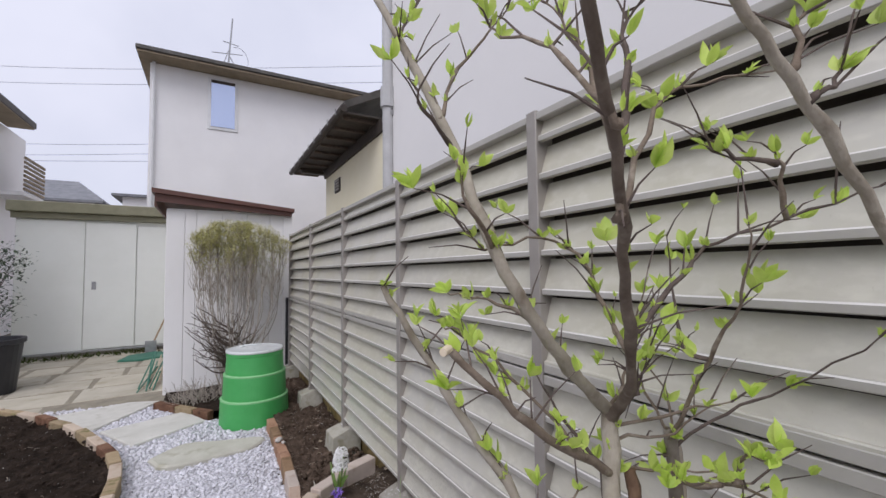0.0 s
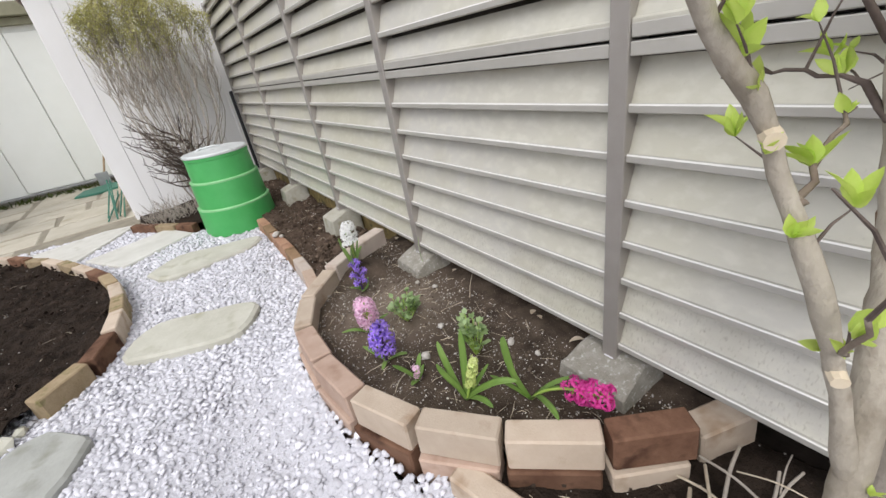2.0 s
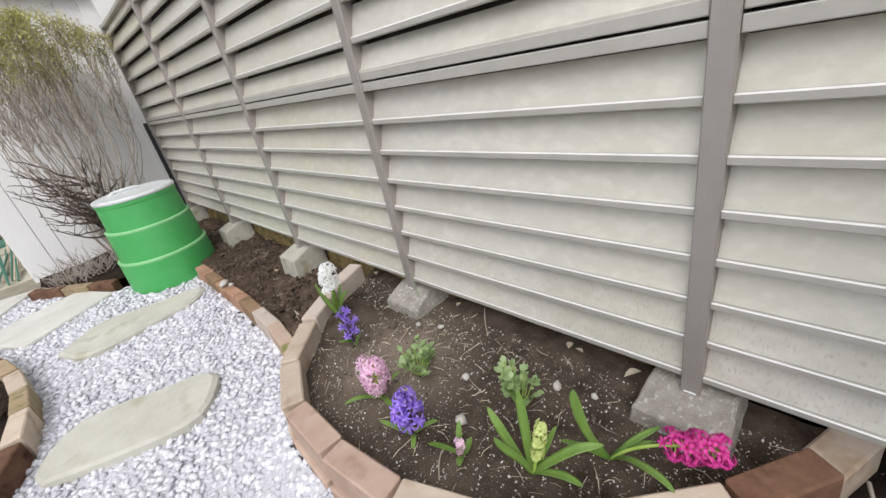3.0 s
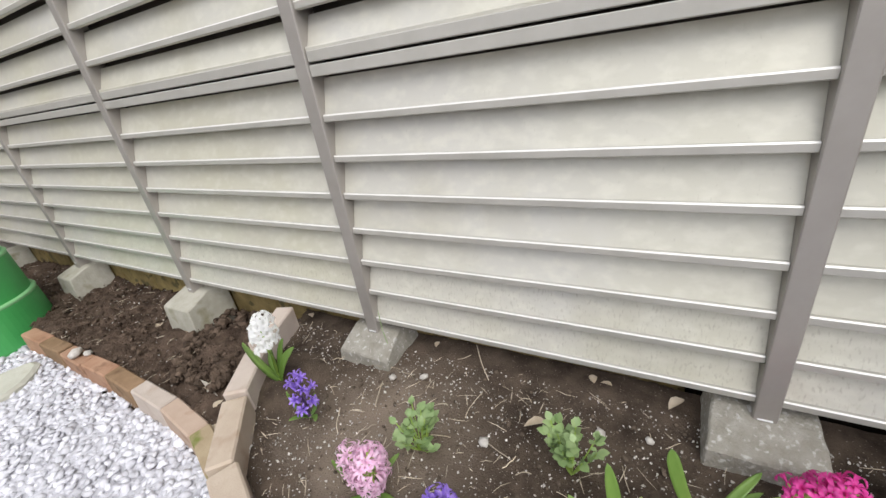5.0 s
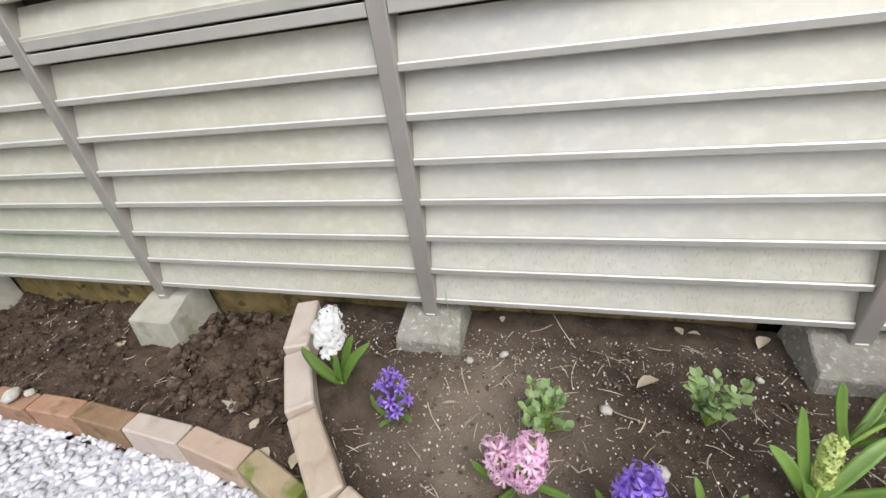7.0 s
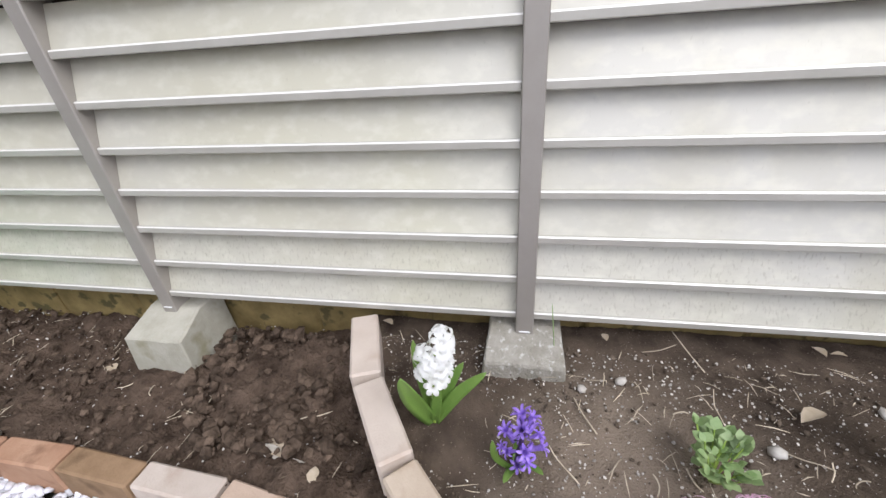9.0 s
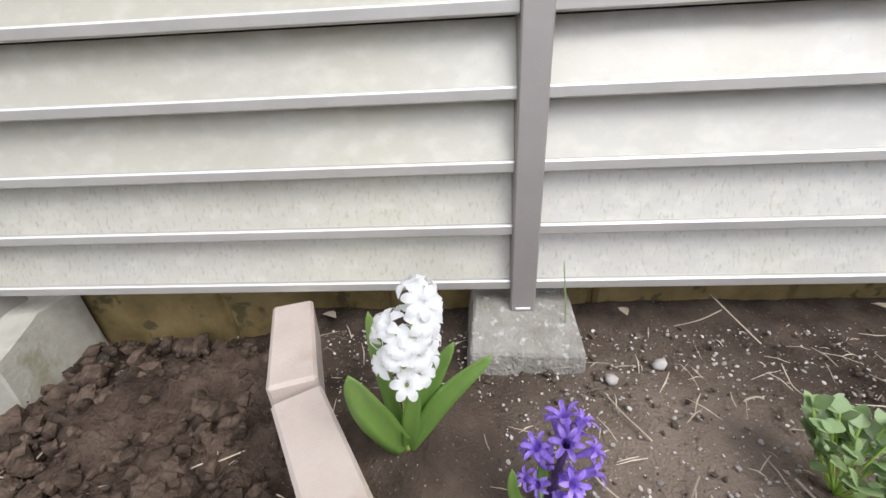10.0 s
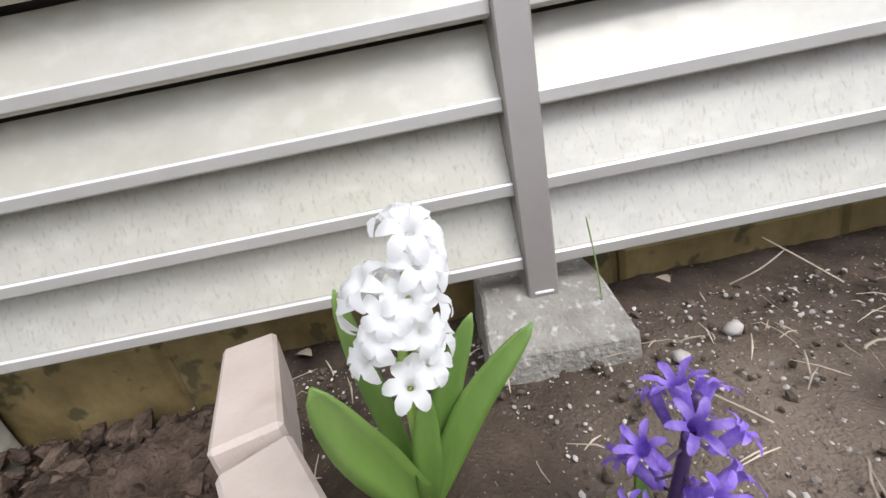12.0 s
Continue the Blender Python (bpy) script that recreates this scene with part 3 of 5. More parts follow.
def straws(poly, count, z, seed, lo=0.012, hi=0.06):
    r = random.Random(seed)
    xs, ys = [p[0] for p in poly], [p[1] for p in poly]
    geos = []
    while len(geos) < count:
        x, y = r.uniform(min(xs), max(xs)), r.uniform(min(ys), max(ys))
        if not inside(x, y, poly):
            continue
        a, l = r.uniform(0, 6.28), lo + (hi - lo) * r.random() ** 2
        dx, dy = math.cos(a) * l / 2, math.sin(a) * l / 2
        k = r.uniform(-0.1, 0.1)
        geos.append(tube([(x - dx, y - dy, z), (x - dy * k, y + dx * k, z + r.uniform(0, 0.006)), (x + dx, y + dy, z + r.uniform(-0.002, 0.006))], [0.0005, r.uniform(0.0006, 0.0013), 0.0004], 4))
    return join(*geos)


def litter(poly, z, n_peb, n_clod, n_straw, seed, label, clod=M_CLOD):
    p, s = scatter(poly, n_peb, z + 0.003, 0.0006, 0.0034, seed)
    tagged(part("pebbles", stones(p, s, np.random.default_rng(seed)), M_PEBBLE), "pale pebbles and grit strewn over " + label, "pebbles", kind="stuff")
    p, s = scatter(poly, n_clod, z + 0.002, 0.0015, 0.0062 if clod is M_CLOD2 else 0.013, seed + 1)
    tagged(part("clods", stones(p, s, np.random.default_rng(seed + 1), 0.8), clod), "loose crumbs of earth lying on " + label, "soil", kind="stuff")
    tagged(part("straw", straws(poly, n_straw, z + 0.008, seed + 2), M_STRAW), "dry stalks and bits of straw on " + label, "straw", kind="stuff")


litter(BED + [(0.03, 1.40), (0.03, -0.25)], 0.012, 4600, 1100, 280, 11, "the flower bed soil", M_CLOD2)
litter(DARK_POLY, -0.074, 1300, 2600, 150, 21, "the dark border soil", M_CLOD3)
litter(ROUND_POLY, -0.085, 700, 2400, 70, 31, "the round bed soil")
litter(TREE_POLY, -0.058, 260, 600, 220, 41, "the soil under the tree")

BIG_CLODS = [(-0.26, 1.36), (-0.16, 1.46), (0.08, 1.50), (0.08, 1.9), (-0.15, 1.92), (-0.32, 1.7)]
p, s = scatter(BIG_CLODS, 480, -0.056, 0.005, 0.024, 77)
tagged(part("clods", stones(p, s, np.random.default_rng(78), 1.0), M_CLOD3), "large crumbling clods of dug earth by the fence", "soil", kind="stuff")
p, s = scatter(ROUND_POLY, 520, -0.088, 0.006, 0.028, 79)
tagged(part("clods", stones(p, s, np.random.default_rng(80), 0.85), M_CLOD), "large clods of dug earth in the round bed", "soil", kind="stuff")
# white gravel path
GRAVEL_POLY = [(-3.0, -2.2), (-0.45, -2.2), (-0.45, 0.12), (-0.55, 0.17), (-0.63, 0.40), (-0.65, 0.63), (-0.64, 0.86), (-0.56, 1.08), (-0.44, 1.3), (-0.41, 1.6), (-0.39, 2.1),
               (-0.39, 2.95), (-0.6, 3.3), (-0.95, 3.4), (-1.22, 4.05), (-1.33, 4.3), (-2.3, 4.45), (-2.62, 4.62)] + ROUND[1:-2] + [(-1.5, 1.62), (-1.7, 1.56), (-2.0, 1.42), (-2.4, 1.2), (-3.0, 1.25)]
_gb = soil_patch(GRAVEL_POLY, Z_GRAVEL - 0.001, 0.006, 0.03, 5.5)
_gb = ([(x, y, z + noise.noise(Vector((x * 2.5, y * 2.5, 0))) * 0.012 + heap(x, y)) for x, y, z in _gb[0]], _gb[1])
tagged(part("gravel_bed", _gb, M_GRAVBASE, smooth=True), "pale grit under the white gravel path", "gravel", kind="structure")
pts, siz = [], []
for (y0, y1, step) in ((-2.2, -0.6, 0.026), (-0.6, 2.3, 0.0196), (2.3, 4.7, 0.023)):
    for j in range(int((y1 - y0) / step)):
        for i in range(int(2.7 / step)):
            x, y = -3.0 + (i + rng.uniform(-0.1, 1.1)) * step, y0 + (j + rng.uniform(-0.1, 1.1)) * step
            if inside(x, y, GRAVEL_POLY):
                h = noise.noise(Vector((x * 2.5, y * 2.5, 0))) * 0.012 + (heap(x, y) if x > -1.0 and -0.4 < y < 1.4 else 0)
                pts.append((x, y, Z_GRAVEL + h + rng.uniform(-0.004, 0.006)))
                worn = math.exp(-((x + 1.0) ** 2 * 14 + (y - 0.62) ** 2 * 9)) * (0.5 + noise.noise(Vector((x * 9, y * 9, 3)))) * 0.9
                siz.append(step * rng.uniform(0.46, 0.80) * (1 - 0.55 * min(1.0, max(0.0, worn * 1.6))))
tagged(part("gravel", stones(np.array(pts), np.array(siz), rng, 0.7), M_GRAVEL, smooth=True), "white crushed marble gravel covering the garden path", "gravel", kind="stuff")


def stepping_stone(poly, z1, label, seed):
    r = random.Random(seed)
    p = bent([(x, y, 0) for x, y in poly + poly[:1]], 3, 0.004, r)[:-1]
    return tagged(part("stepping_stone", prism([(v.x, v.y) for v in p], -0.2, z1, 0.012, 0.0012, r), M_STONE2 if seed == 2 else M_STONE), label, "stepping stone", group="stepping stones in the gravel")


stepping_stone([(-1.268, 1.55), (-1.275, 1.66), (-1.136, 1.81), (-0.885, 1.71), (-0.687, 1.61), (-0.731, 1.45), (-0.851, 1.37), (-1.087, 1.46)], -0.108, "large beige natural stepping stone set in white gravel", 1)
stepping_stone([(-1.674, 1.152), (-1.617, 1.255), (-1.50, 1.27), (-1.368, 1.127), (-1.377, 1.056), (-1.438, 0.913), (-1.51, 0.898)], -0.108, "small greenish grey stepping stone set in white gravel", 2)
stepping_stone([(-1.183, 2.634), (-0.979, 2.81), (-0.704, 2.72), (-0.437, 2.64), (-0.527, 2.49), (-0.733, 2.456), (-1.062, 2.437)], -0.118, "long narrow beige stepping stone in white gravel", 3)
for poly, seed in (([(-1.52, 4.33), (-1.25, 4.22), (-1.66, 3.57), (-2.10, 4.19)], 4), ([(-1.01, 3.70), (-0.84, 3.33), (-1.32, 3.01), (-1.60, 3.49)], 5)):
    tagged(part("paving_slab", prism(poly, -0.2, -0.128, 0.008), M_SLAB), "flat beige paving slab sunk into the gravel", "paving slab", group="slabs in the gravel")

# flagstone patio
patio = tagged(part("pavement", block(-4.6, -0.95, 4.2, 7.9, -0.2, Z_PAVE - 0.008), M_JOINT), "flagstone patio with dark joints before the shed", "pavement", kind="structure")
r = random.Random(3)
yy = 4.24
while yy < 7.6:
    d = r.uniform(0.38, 0.6)
    xx = -4.55 + r.uniform(0, 0.3)
    while xx < -1.3:
        w = r.uniform(0.45, 0.9)
        q = [(xx + r.uniform(0, 0.03), yy + r.uniform(0, 0.03)), (min(xx + w, -1.02) - 0.025, yy + r.uniform(0, 0.05)),
             (min(xx + w, -1.02) - r.uniform(0.02, 0.07), yy + d - 0.03), (xx + r.uniform(0, 0.05), yy + d - r.uniform(0.02, 0.06))]
        if not inside(sum(p[0] for p in q) / 4, sum(p[1] for p in q) / 4, ROUND_POLY) and not inside(*q[0], GRAVEL_POLY):
            part("flagstone", prism(q, Z_PAVE - 0.03, Z_PAVE + r.uniform(-0.003, 0.004), 0.006), M_FLAG, patio)
        xx += w
    yy += d

# ---- louvred fence ----
POSTS = [-2.04, -1.02, 0.0, 1.0, 2.005, 3.12, 4.30]
PITCH, LIP0 = 0.102, 0.128
LIP_UP = 0.985
UP_PITCH = 0.1115
FENCE_TOP = 1.62
fence = thing("fence", (0, 1, 0), "champagne-coloured metal louvre fence on concrete footings", "fence")


def slat_geo(y0, y1, pitch, gap=0.018):
    """One sloping louvre with its front lip; z is measured from the lip's middle."""
    prof = [(0.046, pitch - gap), (0.017, 0.009), (0.0105, 0.0088), (0.008, 0.0058), (0.008, -0.007), (0.010, -0.009), (0.024, -0.0095), (0.024, -0.0075),
            (0.012, -0.006), (0.019, 0.007), (0.048, pitch - gap - 0.002)]
    vs = [(x, y, z) for y in (y0, y1) for x, z in prof]
    n = len(prof)
    fs = [(i, n + i, n + (i + 1) % n, (i + 1) % n) for i in range(n)] + [tuple(range(n)), tuple(range(n, 2 * n))[::-1]]
    return vs, fs


for k, y in enumerate(POSTS):
    part("post", block(0.0, 0.068, y - 0.021, y + 0.021, 0.045 if k != 3 else 0.07, FENCE_TOP + 0.008, 0.0025), M_POST, fence, "bronze-grey square post")
    part("post_foot", block(-0.002, 0.003, y - 0.013, y + 0.013, 0.083, 0.087, 0.001), M_ALU, fence, "bright cut edge at the post foot")
for a, b in zip(POSTS[:-1], POSTS[1:]):
    y0, y1 = a + 0.0215, b - 0.0215
    low, up = mesh_of("slat", slat_geo(y0, y1, PITCH, 0.011), M_SLAT), mesh_of("slat", slat_geo(y0, y1, UP_PITCH), M_SLAT)
    base = mesh_of("slat", slat_geo(y0, y1, PITCH, 0.011), M_SLATLOW)
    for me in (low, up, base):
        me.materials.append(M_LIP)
        me.materials.append(M_LIPGLINT)
        # polygon 2, the chamfer, carries the painted highlight; other lip faces the darker tone
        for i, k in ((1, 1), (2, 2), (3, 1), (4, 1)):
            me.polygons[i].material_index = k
    for n in range(7):
        part("slat", base if n < 2 else low, None, fence, m=Matrix.Translation((0, 0, LIP0 + PITCH * n)))
    for n in range(6):
        part("slat", up, None, fence, m=Matrix.Translation((0, 0, LIP_UP + UP_PITCH * n)))
    part("rail", block(0.004, 0.046, y0, y1, 0.836, 0.862, 0.002), M_LIP, fence, "top rail of the lower panel")
    part("rail", block(0.006, 0.046, y0, y1, 0.868, 0.893, 0.002), M_LIP, fence, "bottom rail of the upper panel")
    part("slat", moved(slat_geo(y0, y1, UP_PITCH - 0.02), Matrix.Translation((0, 0, 0.893))), M_SLAT, fence)
    part("rail", block(0.002, 0.046, y0, y1, FENCE_TOP - 0.022, FENCE_TOP, 0.002), M_LIP, fence, "top rail of the fence")
    # added sheet, dark so that the gaps under the lips look shaded
    part("gap_shade_sheet", block(0.069, 0.072, y0 - 0.019, y1 + 0.019, 0.13, FENCE_TOP - 0.01, 0.001), M_DARKWOOD, fence, "added dark sheet standing in for shade between the louvres")

part("end_strip", block(-0.032, 0.0, 4.326, 4.340, 0.06, 0.86, 0.002), M_POT, fence, "thin black strip closing the fence end")


def footing(y, z1, front, w, z0, mtl, label, slope=0.03, turn=0.0):
    a, b = w / 2, w / 2 * 1.12
    vs = [(front - 0.015, -b, z0), (0.11, -b, z0), (0.11, b, z0), (front - 0.015, b, z0),
          (front, -a, z1 - slope), (0.02, -a * 0.9, z1), (0.02, a * 0.9, z1), (front, a, z1 - slope), (0.11, -a * 0.9, z1), (0.11, a * 0.9, z1)]
    fs = [(0, 1, 8, 5, 4), (3, 7, 6, 9, 2), (0, 4, 7, 3), (4, 5, 6, 7), (5, 8, 9, 6), (1, 2, 9, 8), (0, 3, 2, 1)]
    bm = bmesh.new()
    bv = [bm.verts.new(v) for v in vs]
    for f in fs:
        bm.faces.new([bv[i] for i in f])
    bmesh.ops.recalc_face_normals(bm, faces=bm.faces)
    bmesh.ops.bevel(bm, geom=bm.edges[:], offset=0.004, segments=1, affect="EDGES")
    bmesh.ops.triangulate(bm, faces=[f for f in bm.faces if len(f.verts) > 4])
    bmesh.ops.subdivide_edges(bm, edges=[e for e in bm.edges if e.calc_length() > 0.02], cuts=3, use_grid_fill=True)
    for v in bm.verts:
        v.co += Vector([noise.noise(v.co * 32 + Vector((y, k * 9, 0))) * 0.003 for k in range(3)])
    me = bpy.data.meshes.new("fence_footing")
    bm.to_mesh(me)
    bm.free()
    me.materials.append(mtl)
    ob = part("fence_footing", me, None, m=pose(0, y, 0, 0, 0, turn))
    return tagged(ob, label, "concrete block", group="footings under the fence posts")


footing(0.0, 0.090, -0.080, 0.20, -0.1, M_CONC, "rough grey concrete footing under a fence post", 0.038)
footing(1.0, 0.088, -0.070, 0.188, -0.1, M_CONC, "rough grey concrete footing half sunk in soil", 0.045)
footing(2.005, 0.074, -0.088, 0.185, -0.2, M_CONC2, "pale concrete footing block standing on dark soil", 0.035)
footing(3.12, 0.060, -0.085, 0.17, -0.2, M_CONC2, "pale concrete footing block near the green bin", 0.03)
footing(-1.02, 0.085, -0.085, 0.19, -0.2, M_CONC, "rough grey concrete footing under the fence", 0.03)
footing(4.30, 0.055, -0.05, 0.16, -0.2, M_CONC2, "pale concrete footing block at the fence end", 0.03)

kerb = tagged(part("kerb", block(0.13, 0.30, 0.13, 4.6, -0.2, 0.085, 0.01), M_MOSSY), "damp mossy concrete kerb behind the fence", "kerb", kind="structure")
r = random.Random(8)
y = 0.14
while y < 4.4:
    l = r.uniform(0.3, 0.42)
    part("kerb_stone", block(0.115 + r.uniform(0, 0.008), 0.2, y, y + l - 0.012, -0.15, 0.07 + r.uniform(0, 0.012), 0.008), M_MOSSY, kerb)
    y += l
# added bank, coloured as the deep shade under the fence
tagged(part("soil", block(0.145, 0.30, -2.1, 0.125, -0.2, 0.095, 0.02), M_BANKSHADE), "added near-black bank standing in for shade behind the fence", "soil", kind="structure")

# ---- brick edgings ----
BRICK_T, BRICK_H = 0.068, 0.10


def brick_run(parent, joints, tops, mats, thick=BRICK_T, height=BRICK_H, gap=0.009, seed=0, widen=0.0):
    rr = random.Random(seed)
    shared = {}
    for i, ((x0, y0), (x1, y1)) in enumerate(zip(joints[:-1], joints[1:])):
        l = math.floor((math.hypot(x1 - x0, y1 - y0) - gap) * 100) / 100
        mt = mats[i % len(mats)]
        key = (l, mt.name)
        if key not in shared:
            g = cbox(l + widen, thick, height, 0.005)
            g = ([tuple(Vector(v) + Vector([noise.noise(Vector(v) * 25 + Vector((seed, k * 7, l * 90))) * 0.0025 for k in range(3)])) for v in g[0]], g[1])
            shared[key] = mesh_of("brick", g, mt)
        top = tops[i % len(tops)]
        part("brick", shared[key], None, parent, m=pose((x0 + x1) / 2, (y0 + y1) / 2, top - height / 2, rr.uniform(-2, 2), rr.uniform(-1.5, 1.5), math.degrees(math.atan2(y1 - y0, x1 - x0)) + rr.uniform(-2, 2)))


edging = thing("brick_edging", (-0.6, 0.6, -0.15), "curved edging of tan and reddish bricks set on edge", "edging")
brick_run(edging, BED, [0.084, 0.082, 0.083, 0.080, 0.080, 0.078, 0.080, 0.080, 0.088, 0.098], [M_RED, M_TAN, M_TAN, M_TAN, M_PINK, M_PINK, M_TAN, M_TAN, M_BEIGE, M_BEIGE], seed=2)
LOWER = [(-0.052, -0.246), (-0.215, -0.14), (-0.382, 0.024), (-0.518, 0.203), (-0.604, 0.407), (-0.626, 0.63), (-0.618, 0.855), (-0.534, 1.06)]
brick_run(edging, LOWER, [-0.018], [M_TAN, M_RED, M_PINK, M_RED, M_PINK, M_PINK, M_TAN], thick=0.070, height=0.13, seed=5)
part("brick", mesh_of("brick", cbox(0.15, 0.075, 0.10, 0.006), M_TAN), None, edging, m=pose(0.052, -0.262, -0.008, 0, -6, -22))
loose = tagged(part("loose_brick", mesh_of("loose_brick", cbox(0.235, 0.068, 0.10, 0.006), M_TAN), None, m=pose(-0.452, -0.018, -0.080, 0, 3, -76)), "loose tan brick lying against the bed edging", "brick")

row = thing("border_edging", (-0.38, 2.0, -0.15), "row of weathered red bricks edging the dark border", "edging")
ROW = [(-0.482, 1.19), (-0.418, 1.385), (-0.388, 1.605), (-0.378, 1.82), (-0.370, 2.03), (-0.368, 2.235), (-0.368, 2.44), (-0.367, 2.65), (-0.366, 2.86)]
brick_run(row, ROW, [-0.05, -0.056, -0.058, -0.06, -0.062, -0.064, -0.06, -0.06], [M_MOSSGREEN, M_SALMON, M_BEIGE, M_BROWNBRICK, M_RUST, M_RUST, M_BROWNBRICK, M_RUST], thick=0.062, height=0.11, seed=9)

ring = thing("round_bed_edging", (-1.6, 2.6, -0.15), "curved edging of pale yellow bricks round a bed", "edging")
RB = []
fine = bent([(x, y, 0) for x, y in ROUND], 12)
acc, last = 0.0, fine[0]
RB.append((last.x, last.y))
for p in fine[1:]:
    acc += (p - last).length
    last = p
    if acc >= 0.222:
        RB.append((p.x, p.y))
        acc = 0.0
brick_run(ring, RB, [-0.052, -0.048, -0.055], [M_MOSSBRICK, M_TAN, M_MOSSBRICK, M_TAN, M_RED], height=0.12, seed=12)
tagged(part("loose_brick", mesh_of("loose_brick", cbox(0.2, 0.07, 0.10, 0.006), M_TAN), None, m=pose(-1.80, 1.18, -0.11, 0, 6, 50)), "tan brick sunk in gravel beside a stone", "brick")
bedge = thing("bush_edging", (-1.1, 3.8, -0.15), "short reddish brick edging before the clipped bush", "edging")
brick_run(bedge, [(-1.27, 4.02), (-1.08, 3.78), (-0.93, 3.58), (-0.80, 3.42)], [-0.085], [M_RED, M_MOSSBRICK, M_RED], height=0.09, seed=14)

# ---- lean-to wall, shed and houses ----
def slab_xz(poly, y0, y1):
    n = len(poly)
    vs = [(x, y0, z) for x, z in poly] + [(x, y1, z) for x, z in poly]
    return vs, [tuple(range(n)), tuple(range(n, 2 * n))[::-1]] + [(i, n + i, n + (i + 1) % n, (i + 1) % n) for i in range(n)]


leanto = thing("lean_to", (-0.65, 4.6, -0.15), "white boarded lean-to with a sloping brown roof edge", "lean-to")
part("wall", block(-1.255, 0.06, 4.51, 4.60, -0.2, 1.90, 0.004), M_WHITEWALL, leanto)
part("wall", block(-1.255, -1.18, 4.605, 7.6, -0.2, 1.86, 0.004), M_WHITEWALL, leanto)
for x0, x1 in ((-1.26, -1.085), (-1.08, -0.975), (-0.97, -0.72), (-0.715, -0.46), (-0.455, -0.2), (-0.195, 0.055)):
    part("board", block(x0, x1, 4.497, 4.515, -0.17, 1.88, 0.004), M_WHITEWALL, leanto)
part("corner_board", block(-0.045, 0.065, 4.47, 4.498, -0.17, 1.86, 0.004), M_WHITEWALL, leanto)
roof = part("roof", slab_xz([(-1.385, 2.045), (0.07, 1.91), (0.07, 1.955), (-1.385, 2.095)], 4.36, 7.2), M_FASCIA, leanto)
part("fascia", slab_xz([(-1.36, 1.955), (0.045, 1.86), (0.045, 1.912), (-1.36, 2.048)], 4.40, 4.43), M_FASCIA, leanto, "dark brown fascia board")
part("fascia", block(-1.365, -1.34, 4.432, 7.15, 1.90, 2.042, 0.004), M_FASCIA, leanto, "dark brown side fascia board")

shed = thing("shed", (-2.4, 8.2, -0.15), "cream steel garden shed with sliding doors", "shed")
part("body", block(-3.46, -0.95, 7.78, 9.2, -0.06, 2.16, 0.01), M_SHED, shed)
part("base", block(-3.44, -0.97, 7.80, 9.18, -0.2, -0.062, 0.006), M_CONC, shed)
part("roof", block(-3.53, -0.9, 7.62, 9.3, 2.165, 2.33, 0.012), M_SHEDROOF, shed, "olive-grey flat roof edge")
part("eave", block(-3.50, -0.92, 7.70, 7.778, 2.07, 2.162, 0.006), M_SHEDROOF, shed)
part("side_panel", block(-3.45, -2.625, 7.762, 7.782, -0.05, 2.06, 0.006), M_SHED, shed)
d1 = part("door", block(-2.615, -1.945, 7.745, 7.776, -0.04, 2.03, 0.006), M_SHED, shed)
part("handle", block(-2.52, -2.465, 7.73, 7.743, 0.93, 1.06, 0.004), M_STEEL, d1, "grey recessed pull handle")
part("door", block(-1.935, -1.3, 7.758, 7.782, -0.04, 2.0, 0.006), M_SHED, shed)
part("threshold", block(-3.45, -1.0, 7.72, 7.778, -0.085, -0.052, 0.004), M_STEEL, shed)

house = thing("house", (2.5, 14, -0.2), "white two-storey house with a dark overhanging roof", "house")
part("wall", block(-2.31, 9, 12, 18, -0.2, 6.80, 0.01), M_STUCCO, house)
rf = part("roof", block(-2.56, 9.4, 11.42, 18.6, 6.86, 6.98, 0.02), M_ROOF, house)
part("soffit", block(-2.53, 9.35, 11.46, 18.5, 6.802, 6.858, 0.01), M_SOFFIT, house, "brown boarded soffit")
part("downpipe", tube([(-2.22, 11.94, 6.8), (-2.22, 11.94, 0.0)], 0.04, 8), M_ALU, house)
win = part("window", block(-0.98, -0.22, 11.97, 12.02, 5.22, 6.70, 0.01), M_ALU, house, "white-framed window")
part("pane", block(-0.90, -0.30, 11.955, 11.968, 5.30, 6.55, 0.004), M_GLASS, win, "bluish reflecting window pane")
part("blind_box", block(-0.90, -0.30, 11.95, 11.967, 6.555, 6.64, 0.004), M_DARKWOOD, win)
aerial = thing("aerial", (-0.35, 12.5, 6.98), "thin metal television aerial on the roof", "aerial")
part("mast", tube([(-0.50, 12.2, 6.95), (-0.38, 12.3, 8.75)], 0.022, 6), M_STEEL, aerial)
for a, b in (((-0.9, 12.2, 7.55), (-0.1, 12.4, 7.75)), ((-0.62, 12.2, 7.95), (-0.2, 12.4, 8.0)), ((-0.6, 12.2, 7.35), (-0.3, 12.4, 7.3)), ((-0.48, 12.2, 7.7), (-0.68, 12.2, 6.98)), ((-0.46, 12.3, 7.6), (-0.1, 12.3, 6.98))):
    part("rod", tube([a, b], 0.012, 5), M_STEEL, aerial)
part("ring", tube([(-0.25 + 0.3 * math.cos(a), 12.3, 7.5 + 0.4 * math.sin(a)) for a in lerp(-1.9, 1.9, 14)], 0.008, 5), M_STEEL, aerial)

tall = thing("neighbour_house", (2.5, 0.5, -0.2), "plain white house wall beyond the fence", "house")
part("wall", block(1.02, 4.5, -4.0, 3.56, -0.2, 7.5, 0.01), M_STUCCO2, tall)
pipe = part("downpipe", tube([(0.97, 3.50, 7.4), (0.97, 3.50, 0.0)], 0.062, 12), M_PIPE, tall, "pale grey downpipe")
